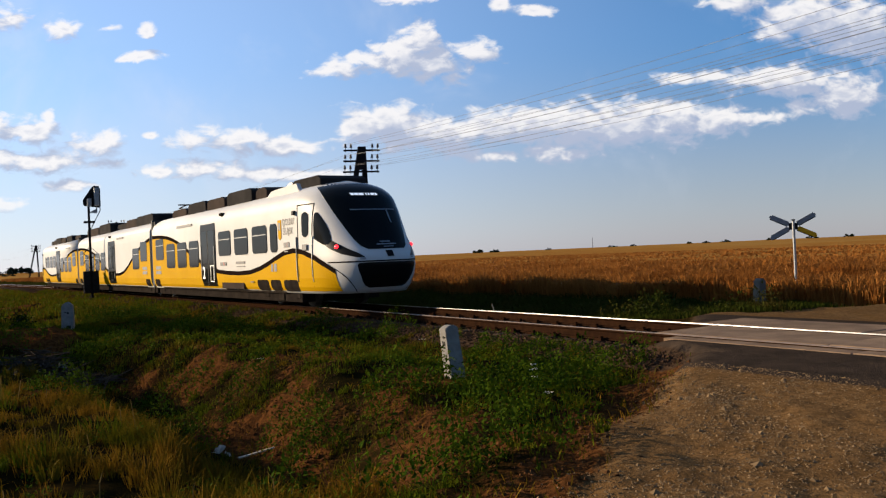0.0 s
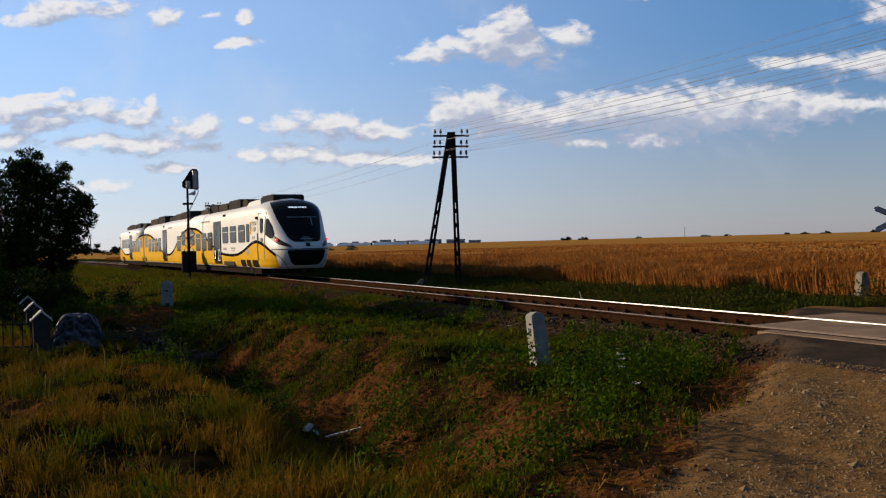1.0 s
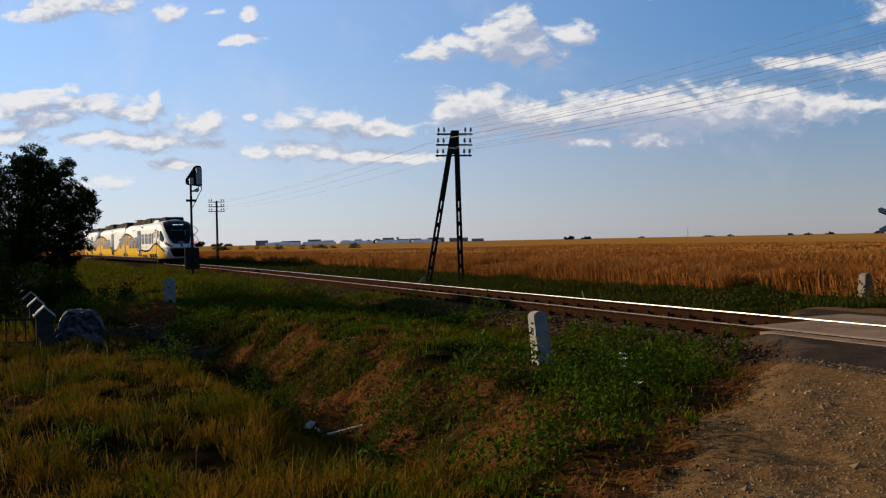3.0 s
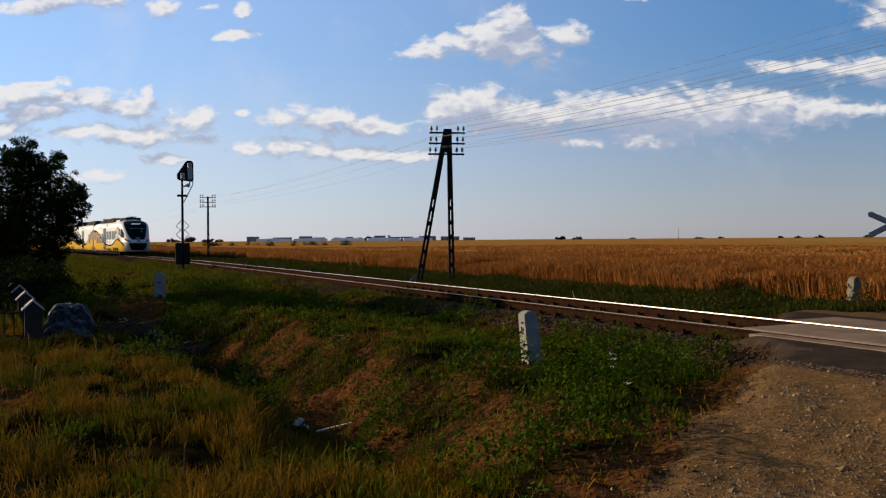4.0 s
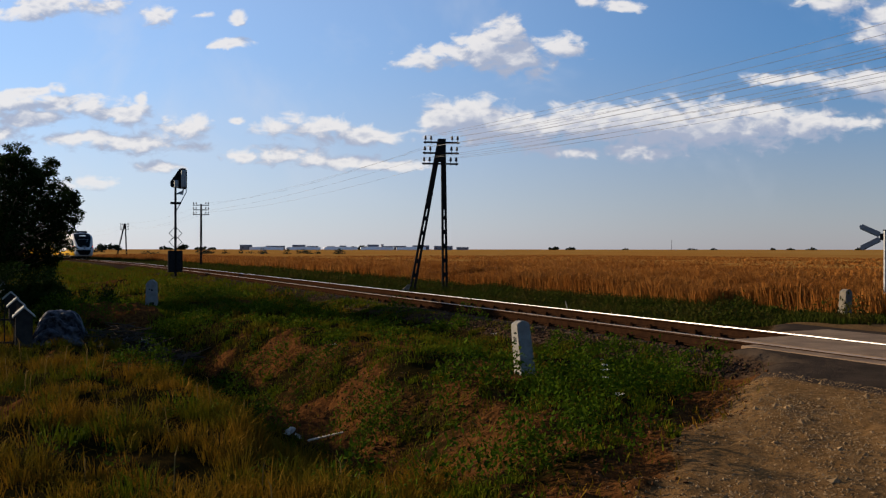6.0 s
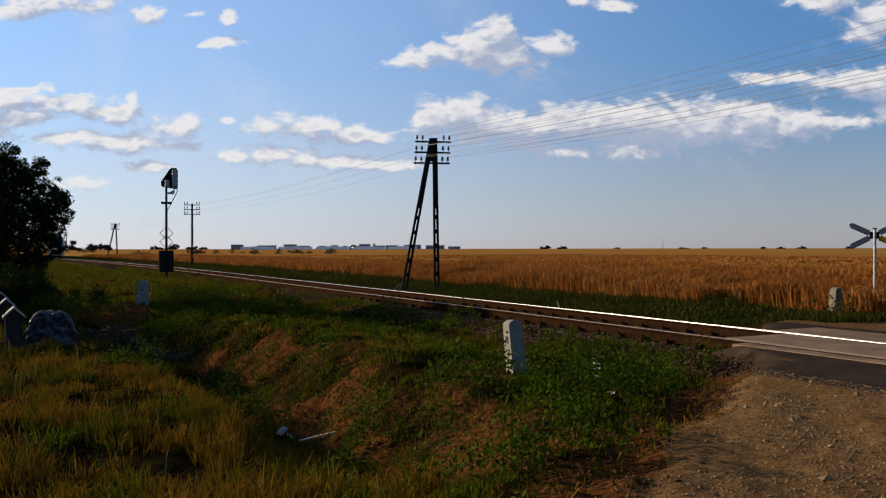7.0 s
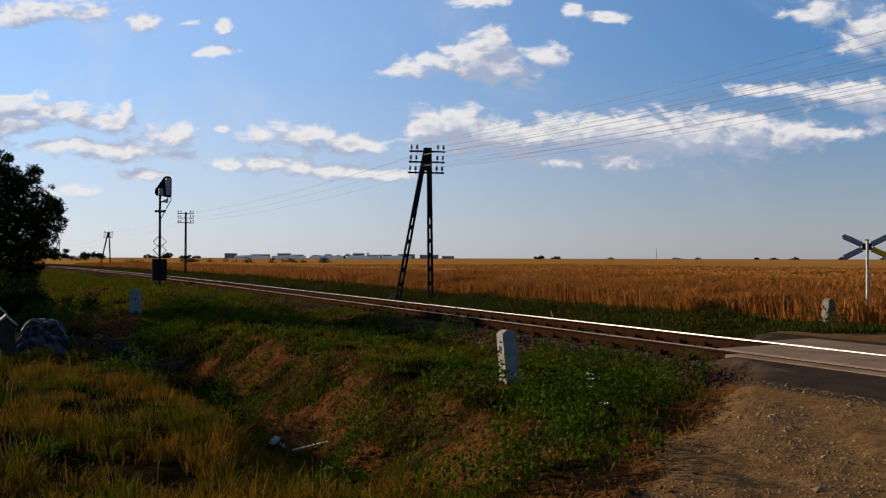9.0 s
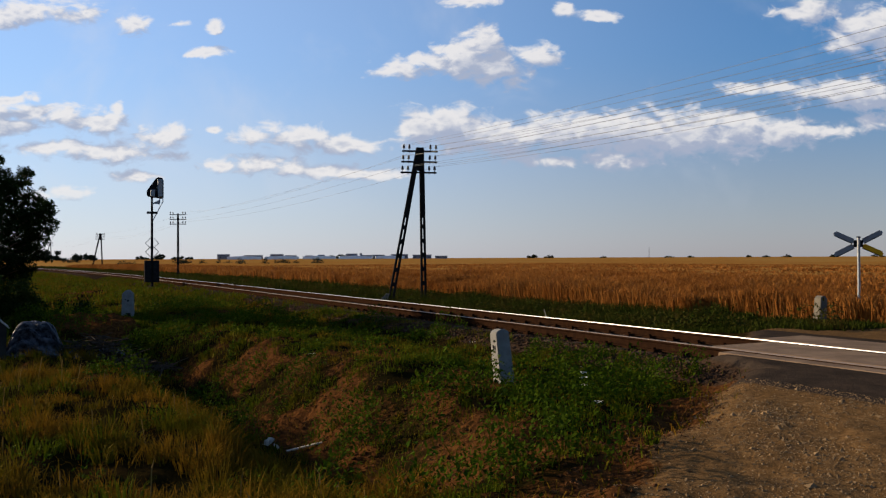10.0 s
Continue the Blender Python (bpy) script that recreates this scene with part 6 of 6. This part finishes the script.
def tarp_heap():
    x, y = -7.25, 15.45
    z = ground_at(x, y)
    top = thing("covered_heap", pose(x, y, z - 0.05, 0, 0, 20), "heap covered with a creased silvery tarpaulin", "heap")
    n = 64
    verts, faces = [], []
    for i in range(n):
        for j in range(n):
            a, b = i / (n - 1) * 2 - 1, j / (n - 1) * 2 - 1
            r = max(abs(a), abs(b)) * 0.55 + math.hypot(a, b) * 0.45
            hgt = 0.66 * (1 - float(step(r, 0.30, 1.05)))
            crease = 0.05 * math.sin(34 * b + 3 * a + 1.6 * math.sin(6 * a)) + 0.02 * math.sin(61 * b + 5 * math.sin(4 * a)) + 0.06 * float(lumps(a * 3 + 5, b * 3, 0.5))
            verts.append((a * 0.60 * (1 + 0.5 * crease), b * 0.65 + crease * (1.4 if b > 0 else -1.4) * step(abs(b), 0.1, 0.4), hgt + crease * (0.2 + 0.8 * hgt)))
    for i in range(n - 1):
        for j in range(n - 1):
            faces.append((i * n + j, (i + 1) * n + j, (i + 1) * n + j + 1, i * n + j + 1))
    part("tarpaulin", mesh_of("tarpaulin", verts, faces, True), TARP, top)
    x, y = -6.25, 15.6
    rnd = random.Random(6)
    brush = thing("brushwood_pile", pose(x, y, ground_at(x, y) - 0.02), "dark pile of dead branches and torn plastic", "brushwood")
    bm = bmesh.new()
    for k in range(420):
        a = rnd.uniform(0, math.pi)
        p = Vector((rnd.gauss(0, 0.55), rnd.gauss(0, 0.4), 0))
        p.z = rnd.uniform(0.0, 0.62) * math.exp(-(p.x ** 2 + p.y ** 2) * 2.2) + 0.03
        d = Vector((math.cos(a), math.sin(a), rnd.uniform(-0.4, 0.4))) * rnd.uniform(0.12, 0.4)
        tube(bm, p - d, p + d, rnd.uniform(0.006, 0.02), 0.004, 5, False)
    tagged(part("brushwood", bm, DEADWOOD, brush), kind="stuff")
    for k in range(46):
        p = Vector((rnd.gauss(-0.25, 0.5), rnd.gauss(-0.25, 0.3), 0))
        p.z = rnd.uniform(0.05, 0.5) * math.exp(-(p.x ** 2 + p.y ** 2) * 2.2) + 0.05
        scrap(p, rnd.uniform(0.07, 0.16), rnd, TARP, "plastic_scrap", brush)


def scrap(p, size, rnd, mat, name, parent, label=""):
    """A crumpled sheet."""
    n = 5
    rot = Euler((rnd.uniform(-0.7, 0.7), rnd.uniform(-0.7, 0.7), rnd.uniform(0, 6))).to_matrix()
    verts = [Vector(p) + rot @ Vector(((i / (n - 1) - 0.5) * size * 1.5, (j / (n - 1) - 0.5) * size, rnd.uniform(-0.2, 0.2) * size)) for i in range(n) for j in range(n)]
    faces = [(i * n + j, (i + 1) * n + j, (i + 1) * n + j + 1, i * n + j + 1) for i in range(n - 1) for j in range(n - 1)]
    ob = part(name, mesh_of(name, verts, faces), mat, parent, label)
    md = ob.modifiers.new("thick", "SOLIDIFY")
    md.thickness = 0.004
    return ob


tarp_heap()
rnd = random.Random(15)
for x, y, sz in ((-1.15, 8.35, 0.11), (-1.02, 8.25, 0.08), (-1.35, 8.45, 0.09), (-0.9, 8.35, 0.06), (-2.2, 10.9, 0.10), (-2.05, 10.7, 0.07), (-2.6, 11.3, 0.12), (-0.75, 8.1, 0.05)):
    ob = scrap((x, y, ground_at(x, y) + 0.05), sz, rnd, RUBBISH, "rubbish", None, "pale crumpled scrap of rubbish in the hollow")
    tagged(ob, category="rubbish", group="rubbish in the hollow")
x, y = -1.85, 10.25
bm = bmesh.new()
bar(bm, (0, 0, 0), (0.40, 0.16, 0.07), 0.05, 0.018)
ob = part("board", bm, RUBBISH, None, "pale broken board lying in the hollow", 0.006)
ob.matrix_world = pose(x, y, ground_at(x, y) + 0.04)
tagged(ob, category="board")


def leaning_slab():
    p, head = on_track(31.3, 3.2)
    z = ground_at(p.x, p.y)
    ob = part("stone_slab", prism([(-0.32, 0), (0.10, 0.0), (0.24, 0.40), (0.12, 0.42)], -0.08, 0.08, "y"), CONCRETE, None, "pale broken concrete slab leaning in the weeds", 0.015)
    ob.matrix_world = pose(p.x, p.y, z + 0.06)
    tagged(ob, category="slab")
    p, head = on_track(16.6, 0.95)
    bm = bmesh.new()
    tube(bm, (0, 0, 0), (-0.10, 0.02, 0.36), 0.016, 0.010, 6)
    ob = part("stick", bm, RUBBISH, None, "pale stick standing beside the rail")
    ob.matrix_world = pose(p.x, p.y, -0.2)
    tagged(ob, category="stick")


leaning_slab()


# ---- the far edge of the plain ----
def far_building(x, y, w, h, d, label, roof=0.25):
    top = thing("far_building", pose(x, y, -2, 0, 0, -math.degrees(math.atan2(x, y))), label, "building", "buildings on the horizon")
    part("wall", boxes(((-w / 2, 0, 0), (w / 2, d, 2 + h * (1 - roof)))), FARWALL, top)
    part("roof", prism([(0 - 0.3, 2 + h * (1 - roof)), (d + 0.3, 2 + h * (1 - roof)), (d * 0.7, 2 + h), (d * 0.3, 2 + h)], -w / 2 - 0.3, w / 2 + 0.3, "x"), FARROOF, top)
    n = max(2, int(w / 7))
    for k in range(n):
        cx = -w / 2 + (k + 0.5) * w / n
        part("window", boxes(((cx - 1.2, -0.06, 2 + h * 0.25), (cx + 1.2, 0.06, 2 + h * 0.55))), FARROOF, top)


FAR = 1500.0
for px, w, h in ((-0.2525, 26, 10.5), (-0.2180, 40, 8.5), (-0.1910, 28, 10.5), (-0.1750, 24, 8.0), (-0.1540, 16, 7.5), (-0.1400, 14, 9.0), (-0.1050, 24, 11.0), (-0.0880, 24, 8.0), (-0.0740, 26, 8.5), (-0.0500, 36, 9.5), (-0.0240, 40, 8.5), (-0.0020, 26, 6.0)):
    far_building(px * FAR, FAR, w * 0.8, h * 0.85, 16, "low grey works building on the horizon")
top = thing("far_tower", pose(-0.0945 * FAR, FAR, -2), "slim grey tower on the horizon", "tower")
bm = bmesh.new()
tube(bm, (0, 0, 0), (0, 0, 9), 2.2, 1.8, 10), tube(bm, (0, 0, 9), (0, 0, 12), 2.6, 2.2, 10)
part("shaft", bm, FARWALL, top)
top = thing("radio_mast", pose(0.237 * FAR, FAR, -2), "thin radio mast on the horizon", "mast")
bm = bmesh.new()
tube(bm, (0, 0, 0), (0, 0, 20), 0.5, 0.3, 6)
part("mast", bm, FARROOF, top)
top = thing("greenhouses", pose(-0.20 * FAR, FAR * 0.97, -2, 0, 0, 11), "long glasshouse roofs on the horizon, coloured pale for haze", "greenhouse")
for k in range(5):
    part("glass_roof", prism([(-60 + k * 62, 0), (-4 + k * 62, 0), (-4 + k * 62, 6.5), (-32 + k * 62, 7.6), (-60 + k * 62, 6.5)], 0, 20, "y"), GLASSHOUSE, top)


def far_trees(px, dist, w, h):
    bush(px * dist, dist, w, h, FARLEAF, "distant clump of dark trees on the horizon", 3600 / (h * h), 0.2 * h, w * 0.4, "tree_clump")


for px, w, h in ((-0.130, 26, 8), (-0.118, 20, 9), (0.103, 22, 7.5), (0.122, 18, 6.5), (0.185, 14, 4.5), (0.262, 26, 4.5), (0.285, 14, 4), (0.352, 10, 4.5), (0.372, 16, 5), (0.395, 22, 5.5), (0.45, 14, 5), (0.50, 30, 6), (0.545, 20, 7), (-0.30, 40, 9), (-0.325, 24, 10), (-0.345, 30, 9)):
    far_trees(px, FAR, w, h)
for px, w, h in ((-0.425, 40, 8.0), (-0.455, 50, 9.0), (-0.49, 50, 9.0), (-0.53, 60, 10.0)):
    far_trees(px, 700.0, w, h)


# ---- what moves ----
NOSE_AT = [(0, 19.96), (0.5, 27.7), (1, 35.73), (1.5, 44.08), (2, 52.55), (2.5, 61.12), (3.2, 73.3), (4, 87.3), (4.5, 96.0), (5.0, 104.66), (5.5, 113.27), (6.2, 125.3), (7.0, 138.95), (8.0, 156.0), (9.0, 173.0), (10.0, 190.0)]


def train_pose(s):
    a, b = on_track(s + 6)[0], on_track(s + T_LEN - 6)[0]
    head = (b - a).normalized()
    p = a - head * 6
    return Matrix.Translation(p) @ Matrix.Rotation(math.atan2(head.y, head.x), 4, "Z")


def motions():
    walk(train, [(t, train_pose(s)) for t, s in NOSE_AT])
    ts, ss = [r[0] for r in NOSE_AT], [r[1] for r in NOSE_AT]
    for wheel, x in WHEELS:
        rows = []
        for k in range(301):
            t = k / 30
            turn = (float(np.interp(t, ts, ss)) - ss[0]) / 0.42
            rows.append((t, Matrix.Translation((x, 0, 0.42)) @ Matrix.Rotation(turn, 4, "Y")))
        walk(wheel, rows)


motions()
